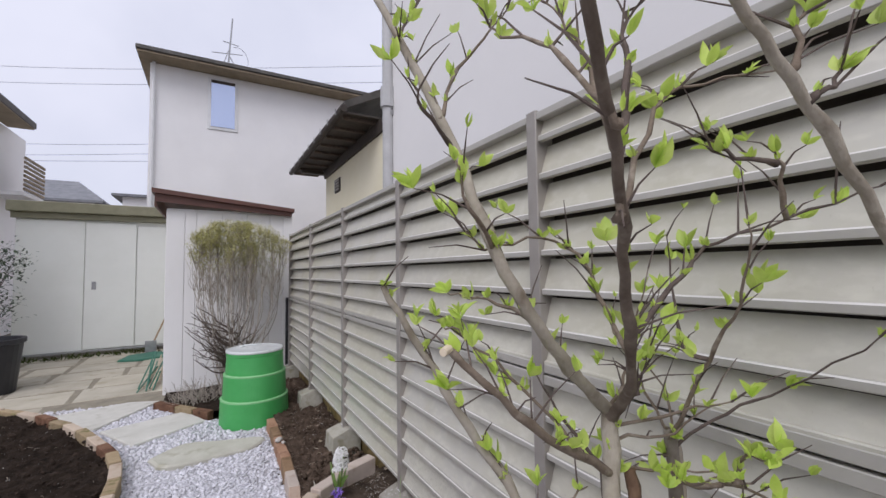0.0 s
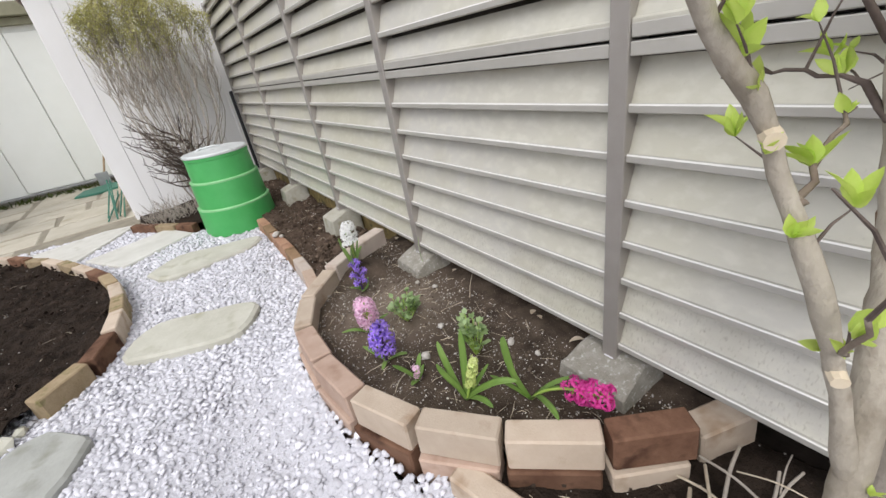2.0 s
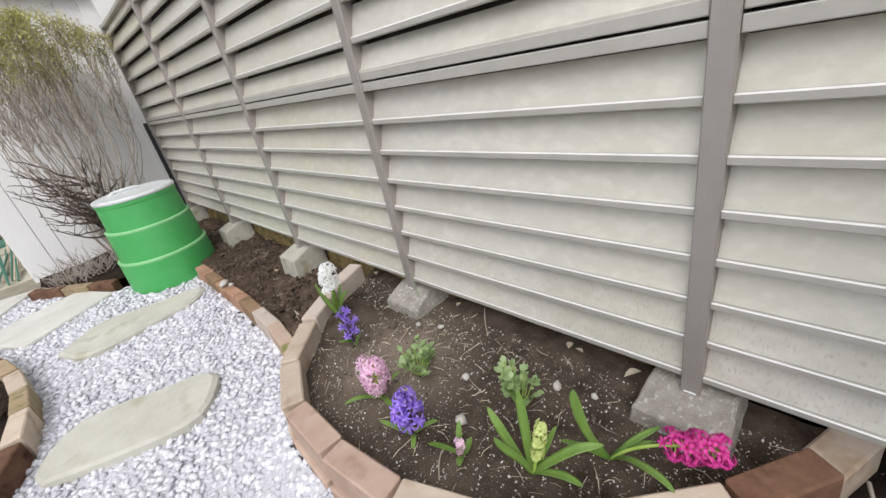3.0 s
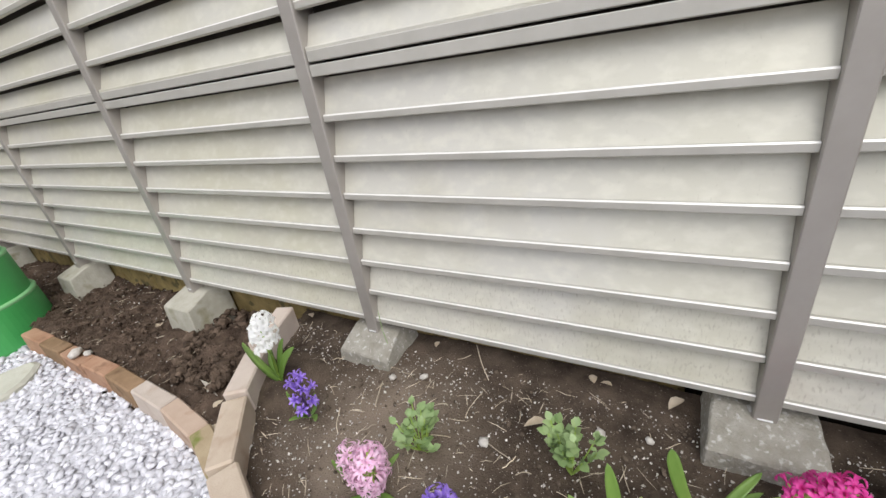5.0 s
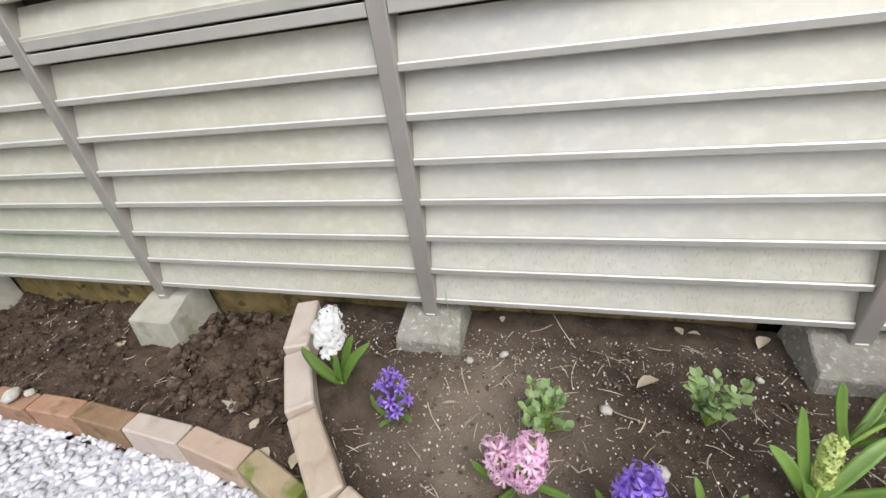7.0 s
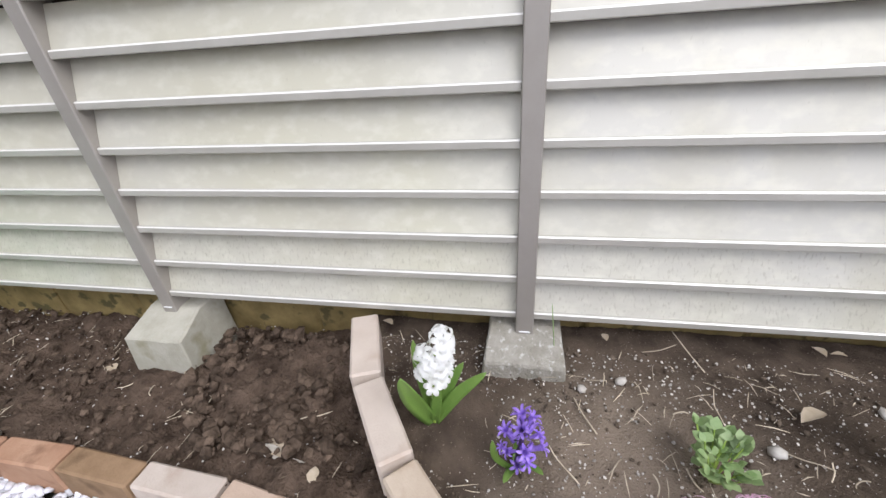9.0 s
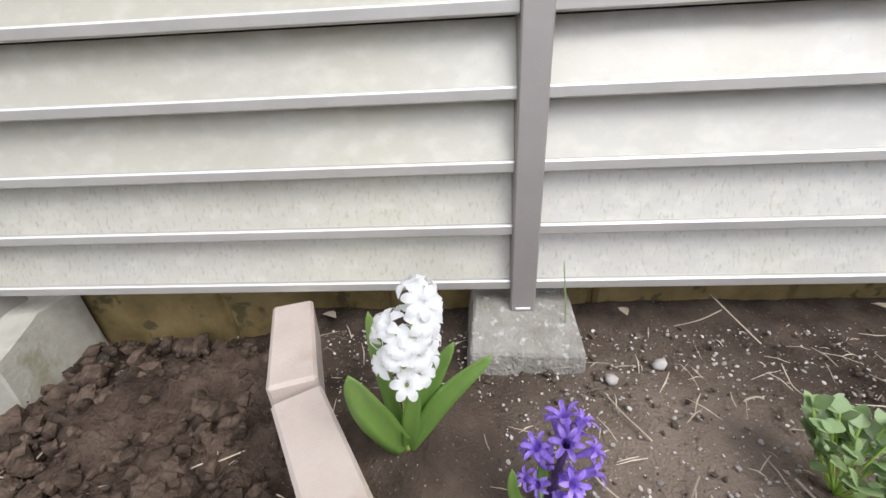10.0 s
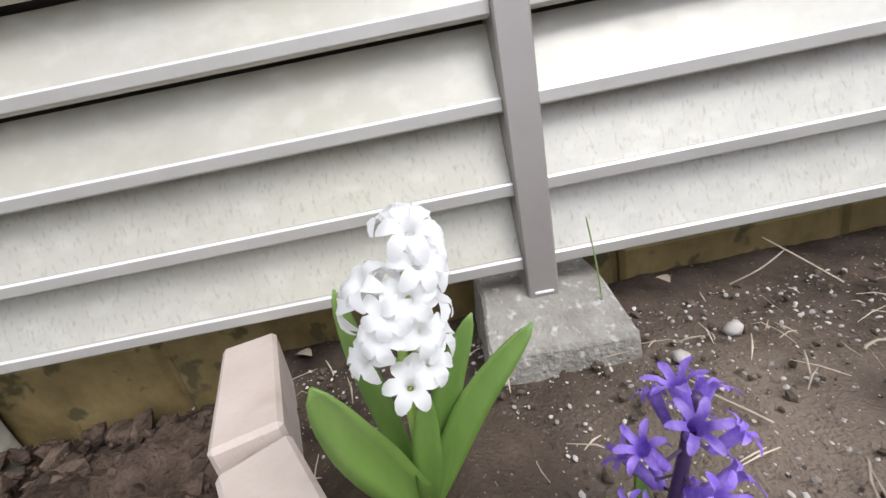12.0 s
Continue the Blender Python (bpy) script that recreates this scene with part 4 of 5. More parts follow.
part("collar", tube([(0.97, 3.50, 3.10), (0.97, 3.50, 3.34)], 0.085, 12), M_PIPE, pipe)
part("bracket", block(0.965, 1.03, 3.44, 3.56, 3.0, 3.06, 0.004), M_STEEL, pipe)

cream = thing("cream_house", (3.0, 7.5, -0.2), "cream rendered house with a dark tiled eave", "house")
part("wall", block(1.62, 5, 3.9, 9.15, -0.2, 3.70, 0.01), M_YELLOW, cream)
part("roof", slab_xz([(0.98, 3.76), (3.3, 4.94), (5.6, 3.76), (5.6, 3.90), (3.3, 5.10), (0.98, 3.88)], 5.32, 10.05), M_ROOF, cream)
part("gutter", tube([(0.95, 5.26, 3.74), (0.95, 10.1, 3.76)], 0.06, 8), M_DARKWOOD, cream, "dark rain gutter")
part("wall_plate", block(1.57, 1.66, 4.2, 9.16, 3.47, 3.69, 0.006), M_DARKWOOD, cream, "dark timber plate along the wall top")
part("soffit", slab_xz([(1.0, 3.70), (1.60, 3.70), (1.60, 3.73), (1.0, 3.73)], 5.36, 10.0), M_DARKWOOD, cream, "dark boarded eave underside")
for k in range(9):
    y = 5.5 + k * 0.53
    part("rafter", slab_xz([(1.01, 3.655), (1.565, 3.655), (1.565, 3.697), (1.01, 3.697)], y, y + 0.06), M_DARKBARK, cream)
    part("gutter_bracket", block(0.876, 0.892, y, y + 0.025, 3.70, 3.80, 0.003), M_STEEL, cream)
part("beam", slab_xz([(1.05, 3.58), (1.7, 3.58), (1.7, 3.65), (1.05, 3.65)], 9.17, 9.30), M_DARKWOOD, cream)
vent = part("vent", block(1.59, 1.64, 7.85, 8.25, 2.95, 3.25, 0.01), M_DARKWOOD, cream, "small dark wall vent")
for k in range(4):
    part("louvre", block(1.575, 1.589, 7.88, 8.22, 2.99 + k * 0.065, 3.02 + k * 0.065, 0.003), M_POST, vent)

left = thing("corner_house", (-7, 8, -0.2), "white house with eaves and a slatted balcony", "house")
part("wall", block(-9, -4.98, 4.5, 13.2, -0.2, 4.62, 0.01), M_STUCCO, left)
part("roof", slab_xz([(-9.5, 6.9), (-4.5, 4.66), (-4.5, 4.80), (-9.5, 7.08)], 4.0, 12.15), M_ROOF, left)
part("soffit", slab_xz([(-4.975, 4.63), (-4.52, 4.63), (-4.52, 4.658), (-4.975, 4.658)], 4.05, 12.1), M_SOFFIT, left)
balcony = part("balcony", block(-4.97, -4.45, 11.4, 12.6, 2.95, 3.05, 0.01), M_STUCCO, left)
for k in range(8):
    part("slat", block(-4.47, -4.43, 11.4, 12.6, 3.07 + k * 0.10, 3.13 + k * 0.10, 0.004), M_SOFFIT, balcony)

for x0, x1, y, z0, z1, lab in ((-10.5, -5.6, 25.0, 4.9, 6.3, "far house with a grey hipped roof"), (-5.2, -1.6, 24.5, 5.25, 5.75, "far house with a dark low roof")):
    far = thing("far_house", ((x0 + x1) / 2, y + 3, -0.2), lab, "house", group="houses in the distance")
    part("wall", block(x0 + 0.4, x1 - 0.4, y + 0.3, y + 6, -0.2, z0, 0.02), M_STUCCO, far)
    xm, c = (x0 + x1) / 2, 1.6
    part("roof", ([(x0, y, z0), (x1, y, z0), (x1, y + 6.5, z0), (x0, y + 6.5, z0), (x0 + c, y + 3, z1), (x1 - c, y + 3, z1), (x0, y, z0 - 0.12), (x1, y, z0 - 0.12), (x1, y + 6.5, z0 - 0.12), (x0, y + 6.5, z0 - 0.12)],
                  [(0, 1, 5, 4), (1, 2, 5), (2, 3, 4, 5), (3, 0, 4), (6, 7, 1, 0), (7, 8, 2, 1), (8, 9, 3, 2), (9, 6, 0, 3), (9, 8, 7, 6)]), M_GREYROOF, far)
POLES = ((-16.5, 40.6), (16.0, 24.0))
for x, y in POLES:
    pole = thing("utility_pole", (x, y, -0.2), "tall grey concrete utility pole with crossarms", "pole", group="utility poles")
    part("shaft", tube([(x, y, -0.2), (x, y, 17.2)], [0.2, 0.13], 10), M_CONC, pole)
    for z in (9.5, 10.7, 15.2, 16.4):
        part("crossarm", block(x - 0.5, x + 0.5, y - 0.05, y + 0.05, z - 0.05, z + 0.05, 0.005), M_STEEL, pole)
for z0, zm, z1 in ((16.4, 16.1, 16.8), (15.2, 14.95, 15.5), (10.75, 10.55, 11.5), (9.85, 9.85, 10.6), (9.5, 9.3, 9.5)):
    tagged(part("power_cable", tube(bent([(*POLES[0], z0), (-5.0, 34.5, zm), (*POLES[1], z1)], 8), 0.018, 5), M_CABLE), "thin grey overhead power cable between poles", "cable", group="overhead cables")
# ---- compost bin, pot, bush and patio clutter ----
bin_ = thing("compost_bin", (-0.458, 3.20, -0.14), "green plastic compost bin with a frosted grey lid", "compost bin")
at_bin = Matrix.Translation((-0.458, 3.20, -0.14))
BIN = 0.95
prof = [(0.295, -0.02), (0.302, 0.0), (0.294, 0.19), (0.290, 0.205), (0.277, 0.212), (0.270, 0.40), (0.266, 0.415), (0.254, 0.422), (0.246, 0.575), (0.250, 0.58), (0.250, 0.605), (0.24, 0.61)]
part("body", moved(lathe([(a * BIN, b) for a, b in prof], 72), at_bin), M_GREEN, bin_, smooth=False)
# moulded ridges, lightened to paint the highlight that runs along them
for rr_, zz in ((0.2835 * BIN, 0.2085), (0.260 * BIN, 0.4185)):
    part("band", moved(lathe([(rr_ + 0.010, zz - 0.010), (rr_ + 0.013, zz), (rr_ + 0.002, zz + 0.009), (rr_ - 0.01, zz + 0.006), (rr_ - 0.01, zz - 0.01), (rr_ + 0.010, zz - 0.010)], 40), at_bin), M_BANDGLINT, bin_, "moulded band with its highlight painted in paler green", smooth=True)
lid = part("lid", moved(lathe([(0.234, 0.600), (0.242, 0.606), (0.240, 0.622), (0.215, 0.628), (0.20, 0.618), (0.12, 0.632), (0.0, 0.638)], 40), at_bin), M_LID, bin_, "frosted grey-white lid", smooth=True)
part("lid_handle", moved(tube(bent([(-0.13, 0.06, 0.622), (-0.10, 0.06, 0.640), (0.02, 0.06, 0.642), (0.05, 0.06, 0.628)], 4), 0.011, 6), at_bin), M_LID, lid)

bush = thing("bush", (-0.62, 4.05, -0.12), "clipped bare-stemmed bush with yellow-green buds on top", "bush")
rb = random.Random(17)
tips, stems = [], []
BX, BY = -0.545, 4.08


def bush_top(sp):
    return 1.73 - 0.22 * sp ** 3


for k in range(58):
    a = rb.uniform(0, 6.283)
    sp = math.sqrt(rb.random())
    tx, ty = BX + math.cos(a) * sp * 0.47, BY + math.sin(a) * sp * 0.27
    tz = bush_top(sp) - rb.uniform(0.02, 0.32)
    bx, by = -0.60 + rb.uniform(-0.13, 0.13), 4.06 + rb.uniform(-0.07, 0.07)
    line = bent([(bx, by, -0.13), (bx + (tx - bx) * 0.38, by + (ty - by) * 0.38, 0.26 + rb.uniform(-0.10, 0.10)), (bx + (tx - bx) * 0.92, by + (ty - by) * 0.92, 0.74 + rb.uniform(-0.1, 0.1)), (tx, ty, tz)], 5, 0.014, rb)
    stems.append(tube(line, lerp(rb.uniform(0.004, 0.009), 0.0015, len(line)), 5))
    for j in range(20):
        p = line[rb.randint(len(line) - 5, len(line) - 1)]
        q = p + Vector((rb.uniform(-0.10, 0.10), rb.uniform(-0.09, 0.09), rb.uniform(0.10, 0.30)))
        d = math.hypot((q.x - BX) / 0.50, (q.y - BY) / 0.30)
        q.z = min(q.z, bush_top(min(d, 1.0)) + rb.uniform(-0.03, 0.03))
        stems.append(tube([p, (p + q) / 2 + Vector((rb.uniform(-0.02, 0.02), 0, 0)), q], [0.0024, 0.0016, 0.0009], 3))
        tips.append((p, q))
part("branchwork", join(*stems), M_BUSHSTEM, bush, "bundle of thin bare grey stems")["kind"] = "stuff"
stems = []
for k in range(46):
    a = rb.uniform(2.4, 5.6)
    p = Vector((-0.61 + rb.uniform(-0.06, 0.06), 4.02, rb.uniform(0.10, 0.52)))
    q = p + Vector((math.cos(a) * rb.uniform(0.18, 0.46), -abs(math.sin(a)) * rb.uniform(0.08, 0.22), rb.uniform(0.06, 0.36)))
    line = bent([p, (p + q) / 2 + Vector((0, 0, rb.uniform(-0.06, 0.01))), q], 5, 0.012, rb)
    stems.append(tube(line, lerp(rb.uniform(0.006, 0.013), 0.002, len(line)), 5))
    for j in range(3):
        r0 = line[rb.randint(4, len(line) - 2)]
        stems.append(tube([r0, r0 + Vector((rb.uniform(-0.12, 0.08), rb.uniform(-0.08, 0.04), rb.uniform(0.02, 0.16)))], [0.003, 0.0012], 4))
part("branch_tangle", join(*stems), M_DARKBARK, bush, "tangle of thick dark lower branches")["kind"] = "stuff"
lv = []
for p, q in tips:
    for k in range(34):
        c = p + (q - p) * rb.uniform(0.35, 1.0) + Vector((rb.uniform(-0.03, 0.03), rb.uniform(-0.03, 0.03), rb.uniform(-0.02, 0.02)))
        if c.z < 1.33 + rb.gauss(0, 0.10):
            continue
        lv.append(leaf_geo(c, (rb.uniform(-1, 1), rb.uniform(-1, 1), rb.uniform(0.0, 1.2)), (0, 0, 1), rb.uniform(0.011, 0.022), rb.uniform(0.006, 0.012)))
part("crown", join(*lv), M_BUSHLEAF, bush, "yellow-green budding crown")["kind"] = "stuff"
lv = []
for k in range(160):
    a, d = rb.uniform(0, 6.283), math.sqrt(rb.random())
    p = Vector((-0.95 + math.cos(a) * d * 0.24, 3.98 + math.sin(a) * d * 0.22, -0.11))
    q = p + Vector((rb.uniform(-0.12, 0.12), rb.uniform(-0.1, 0.1), rb.uniform(0.05, 0.26) * (1.1 - d * 0.5)))
    lv.append(tube([p, (p + q) / 2 + Vector((rb.uniform(-0.03, 0.03), 0, 0.01)), q], [0.003, 0.0022, 0.001], 4))
tagged(part("dry_shrub", join(*lv), M_BUSHSTEM), "low tangle of dry brown twigs by the wall", "shrub")

pot = thing("planter", (-2.99, 5.6, -0.14), "large black plastic planter on the patio", "planter")
at_pot = Matrix.Translation((-2.99, 5.6, -0.14))
part("body", moved(lathe([(0.0, 0.0), (0.25, 0.0), (0.30, 0.54), (0.325, 0.55), (0.325, 0.60), (0.29, 0.60), (0.28, 0.52), (0.0, 0.52)], 28), at_pot), M_POT, pot, smooth=False)
shrub = thing("camellia_shrub", (-3.66, 6.9, -0.14), "dark evergreen shrub with small pale flowers", "shrub")
sg, lg, fg = [], [], []
for k in range(26):
    q = Vector((-3.66 + rb.uniform(-0.45, 0.42), 6.9 + rb.uniform(-0.35, 0.35), rb.uniform(0.5, 1.5)))
    line = bent([(-3.66, 6.9, -0.16), ((-3.66 + q.x) / 2, 6.9, q.z * 0.45), q], 4, 0.02, rb)
    sg.append(tube(line, lerp(0.014, 0.003, len(line)), 5))
    for j in range(80):
        c = q + Vector((rb.gauss(0, 0.10), rb.gauss(0, 0.10), rb.gauss(0, 0.10)))
        lg.append(leaf_geo(c, (rb.uniform(-1, 1), rb.uniform(-1, 1), rb.uniform(-0.4, 0.8)), (0, 0, 1), rb.uniform(0.045, 0.075), rb.uniform(0.02, 0.032)))
    fg += [leaf_geo(q + Vector((rb.gauss(0, 0.08), rb.gauss(0, 0.08), rb.gauss(0, 0.08))), (rb.uniform(-1, 1), -1, 0.4), (0, 0, 1), 0.035, 0.03) for j in range(2)]
part("trunk", join(*sg), M_DARKBARK, shrub)
part("crown", join(*lg), M_DARKLEAF, shrub)
part("blossoms", join(*fg), M_PPETAL, shrub, "scattered pale pink blossoms")

tagged(part("rubber_mat", prism([(-2.02, 6.85), (-1.95, 7.25), (-1.62, 7.42), (-1.36, 7.2), (-1.42, 6.88), (-1.75, 6.75)], -0.14, -0.112, 0.01), M_TARP), "dark green folded mat lying on the paving", "mat")
spade = thing("spade", (-1.7, 7.5, -0.14), "old spade leaning on the shed corner", "spade")
part("shaft", tube([(-1.66, 7.5, 0.0), (-1.42, 7.68, 0.62)], 0.014, 8), M_WOODH, spade)
part("blade", block(-1.76, -1.6, 7.45, 7.47, -0.13, 0.06, 0.006), M_STEEL, spade)
part("grip", tube([(-1.50, 7.66, 0.62), (-1.36, 7.70, 0.63)], 0.012, 6), M_WOODH, spade)
rc = random.Random(5)
for k in range(14):
    p = Vector((-1.45 + rc.uniform(-0.08, 0.10), 5.0 + rc.uniform(-0.3, 0.3), -0.125))
    tagged(part("garden_cane", tube([p, p + Vector((rc.uniform(-0.03, 0.12), 0.9 + rc.uniform(-0.1, 0.15), rc.uniform(0.05, 0.30)))], 0.008, 6), M_TARP if k % 2 else M_STRAW), "thin green garden cane lying by the wall", "cane", group="canes beside the wall")
wg = []
for k in range(260):
    x = rc.uniform(-3.5, -1.3)
    p = Vector((x, 7.60 + rc.uniform(-0.1, 0.1), -0.14))
    wg.append(leaf_geo(p, (rc.uniform(-1, 1), rc.uniform(-1, 0.3), rc.uniform(0.5, 1.5)), (0, 1, 0), rc.uniform(0.04, 0.10), 0.014))
tagged(part("weeds", join(*wg), M_GRASS), "strip of low weeds along the shed base", "weeds", kind="stuff")

# ---- the small tree ----
tree = thing("tree", (-0.3, -0.51, -0.09), "young multi-stemmed tree with pruned grey branches and fresh leaves", "tree")
rt = random.Random(23)
LINES = []


def limb(name, pts, r0, r1, mtl, k=4, wob=0.0025, n=8, label=""):
    line = bent(pts, k, wob, rt)
    rad = [a * (rt.uniform(1.16, 1.34) if r0 < 0.0125 and rt.random() < 0.16 else rt.uniform(0.92, 1.06)) for a in lerp(r0, r1, len(line))]
    part(name, tube(line, rad, n), mtl, tree, label, smooth=True)
    LINES.extend(line)
    return line


TRUNK = limb("trunk", [(-0.33, -0.53, -0.12), (-0.35, -0.515, 0.2), (-0.352, -0.50, 0.45), (-0.312, -0.475, 0.66), (-0.25, -0.44, 0.80), (-0.205, -0.405, 0.92)], 0.0165, 0.014, M_BARK, 5, 0.002, 10)
limb("trunk", [(-0.25, -0.55, -0.12), (-0.22, -0.525, 0.3), (-0.195, -0.508, 0.45), (-0.138, -0.476, 0.57), (-0.086, -0.447, 0.73), (-0.092, -0.444, 0.87)], 0.019, 0.011, M_GREYBARK, 5, 0.002, 10)
limb("stem", [(-0.20, -0.54, -0.1), (-0.185, -0.52, 0.3), (-0.162, -0.50, 0.45), (-0.106, -0.468, 0.57), (-0.055, -0.44, 0.73), (-0.05, -0.43, 0.83)], 0.0095, 0.007, M_BARK)
limb("stem", [(-0.315, -0.50, 0.28), (-0.275, -0.475, 0.55), (-0.248, -0.46, 0.66), (-0.233, -0.45, 0.75)], 0.010, 0.009, M_BARK)
limb("dead_stub", [(-0.168, -0.487, 0.50), (-0.181, -0.445, 0.655), (-0.202, -0.45, 0.72), (-0.204, -0.45, 0.77), (-0.198, -0.437, 0.825)], 0.0065, 0.010, M_DEADWOOD, 4, 0.003, 8, "split reddish-brown dead wood")
part("dead_stub", tube(bent([(-0.238, -0.468, 0.66), (-0.218, -0.455, 0.73), (-0.204, -0.446, 0.80)], 4, 0.002, rt), 0.009, 7), M_DEADWOOD, tree, smooth=True)
limb("stub", [(-0.215, -0.50, 0.46), (-0.224, -0.487, 0.53), (-0.219, -0.474, 0.572)], 0.0065, 0.007, M_BARK)
B1 = limb("branch", [(-0.352, -0.50, 0.46), (-0.375, -0.475, 0.58), (-0.398, -0.445, 0.69), (-0.408, -0.395, 0.81), (-0.47, -0.36, 0.92), (-0.54, -0.345, 1.04), (-0.60, -0.34, 1.14)], 0.0095, 0.005, M_BARK)
LOW = limb("branch", [(-0.235, -0.432, 0.82), (-0.33, -0.455, 0.88), (-0.41, -0.466, 0.93), (-0.51, -0.462, 1.015), (-0.56, -0.456, 1.065)], 0.0075, 0.0045, M_BROWNBARK)
LONG = limb("branch", [(-0.205, -0.405, 0.91), (-0.30, -0.425, 0.985), (-0.395, -0.44, 1.075), (-0.46, -0.42, 1.19), (-0.478, -0.34, 1.36), (-0.53, -0.25, 1.57), (-0.60, -0.17, 1.78)], 0.0115, 0.0065, M_BARK)
DARK = limb("branch", [(-0.21, -0.41, 0.90), (-0.235, -0.455, 0.945), (-0.268, -0.495, 0.99), (-0.35, -0.555, 1.085), (-0.43, -0.61, 1.177), (-0.52, -0.67, 1.262), (-0.60, -0.72, 1.308), (-0.665, -0.765, 1.355)], 0.0095, 0.0038, M_UMBERBARK)
limb("branch", [(-0.20, -0.60, -0.12), (-0.11, -0.70, 0.4), (-0.07, -0.75, 0.9), (-0.09, -0.75, 1.10), (-0.154, -0.74, 1.212), (-0.29, -0.726, 1.326), (-0.38, -0.714, 1.397), (-0.47, -0.70, 1.48)], 0.0085, 0.0055, M_BARK)

TWIGS = [
    [(-0.33, -0.54, 1.065), (-0.20, -0.54, 1.15), (-0.147, -0.546, 1.191), (-0.109, -0.639, 1.226), (-0.082, -0.726, 1.26)],
    [(-0.47, -0.64, 1.215), (-0.35, -0.60, 1.35), (-0.291, -0.58, 1.389), (-0.257, -0.612, 1.402), (-0.193, -0.672, 1.409)],
    [(-0.097, -0.444, 0.849), (-0.117, -0.503, 0.961), (-0.137, -0.567, 1.063), (-0.171, -0.61, 1.141), (-0.203, -0.631, 1.215)],
    [(-0.097, -0.44, 0.83), (-0.035, -0.512, 0.909), (-0.035, -0.599, 0.972), (-0.05, -0.709, 1.066)],
    [(-0.55, -0.69, 1.28), (-0.50, -0.58, 1.40), (-0.502, -0.499, 1.456), (-0.517, -0.491, 1.477)],
    [(-0.49, -0.32, 1.41), (-0.45, -0.29, 1.50), (-0.39, -0.31, 1.58), (-0.36, -0.34, 1.63)],
    [(-0.53, -0.25, 1.58), (-0.487, -0.20, 1.66), (-0.466, -0.188, 1.702)],
    [(-0.31, -0.525, 1.04), (-0.29, -0.46, 1.12), (-0.274, -0.427, 1.17), (-0.339, -0.392, 1.211), (-0.443, -0.378, 1.196), (-0.484, -0.379, 1.221)],
    [(-0.52, -0.67, 1.262), (-0.45, -0.59, 1.38), (-0.432, -0.555, 1.44), (-0.453, -0.529, 1.497)],
    [(-0.50, -0.655, 1.245), (-0.40, -0.60, 1.40), (-0.365, -0.578, 1.475), (-0.341, -0.593, 1.503)],
    [(-0.335, -0.455, 0.89), (-0.40, -0.41, 0.98), (-0.482, -0.37, 1.06), (-0.51, -0.358, 1.075)],
    [(-0.40, -0.44, 1.08), (-0.394, -0.36, 1.10), (-0.42, -0.30, 1.115), (-0.455, -0.275, 1.122)],
    [(-0.29, -0.726, 1.326), (-0.258, -0.735, 1.347), (-0.248, -0.742, 1.37)],
    [(-0.32, -0.722, 1.35), (-0.301, -0.725, 1.399), (-0.292, -0.732, 1.427)],
    [(-0.109, -0.639, 1.226), (-0.141, -0.648, 1.292), (-0.148, -0.645, 1.315)],
    [(-0.148, -0.645, 1.30), (-0.208, -0.611, 1.316), (-0.234, -0.597, 1.328)],
    [(-0.22, -0.43, 0.82), (-0.16, -0.45, 0.818), (-0.127, -0.485, 0.821), (-0.10, -0.55, 0.84)],
    [(-0.155, -0.478, 0.56), (-0.143, -0.515, 0.565), (-0.162, -0.543, 0.605), (-0.17, -0.58, 0.65)],
    [(-0.27, -0.45, 0.78), (-0.225, -0.385, 0.822), (-0.223, -0.328, 0.827), (-0.245, -0.290, 0.828)],
    [(-0.39, -0.42, 0.76), (-0.329, -0.415, 0.79), (-0.274, -0.413, 0.804)],
    [(-0.19, -0.42, 0.95), (-0.12, -0.40, 1.05), (-0.10, -0.42, 1.16)],
    [(-0.13, -0.50, 1.03), (-0.08, -0.45, 1.12), (-0.07, -0.44, 1.22)],
    [(-0.10, -0.45, 0.80), (-0.05, -0.42, 0.90), (-0.06, -0.36, 1.0)],
    [(-0.46, -0.42, 1.19), (-0.52, -0.45, 1.24), (-0.55, -0.46, 1.30)],
    [(-0.48, -0.34, 1.36), (-0.54, -0.36, 1.40), (-0.57, -0.37, 1.44)],
    [(-0.21, -0.42, 0.89), (-0.16, -0.50, 0.93), (-0.14, -0.57, 0.96)], [(-0.20, -0.42, 0.87), (-0.12, -0.47, 0.88), (-0.06, -0.50, 0.92)],
    [(-0.12, -0.46, 0.70), (-0.06, -0.50, 0.74), (-0.04, -0.56, 0.80)], [(-0.10, -0.45, 0.78), (-0.14, -0.53, 0.82), (-0.16, -0.60, 0.86)],
    [(-0.16, -0.49, 0.55), (-0.10, -0.55, 0.60), (-0.06, -0.60, 0.66)], [(-0.24, -0.44, 0.82), (-0.30, -0.40, 0.90), (-0.33, -0.36, 0.98)],
    [(-0.09, -0.44, 0.86), (-0.14, -0.42, 0.96), (-0.16, -0.38, 1.06)], [(-0.38, -0.46, 0.63), (-0.44, -0.48, 0.68), (-0.47, -0.49, 0.75)],
]
TWIGS += [[(-0.20, -0.52, 0.76), (-0.24, -0.585, 0.80)], [(-0.20, -0.53, 0.84), (-0.24, -0.60, 0.89)], [(-0.20, -0.55, 0.69), (-0.24, -0.595, 0.73)], [(-0.21, -0.51, 0.72), (-0.24, -0.54, 0.755)],
          [(-0.18, -0.58, 0.86), (-0.24, -0.66, 0.885)], [(-0.18, -0.60, 0.90), (-0.24, -0.65, 0.93)], [(-0.23, -0.48, 0.97), (-0.25, -0.51, 1.03)]]
CLUSTERS = [Vector(w[-1]) for w in TWIGS[-7:]]
BUDS = []
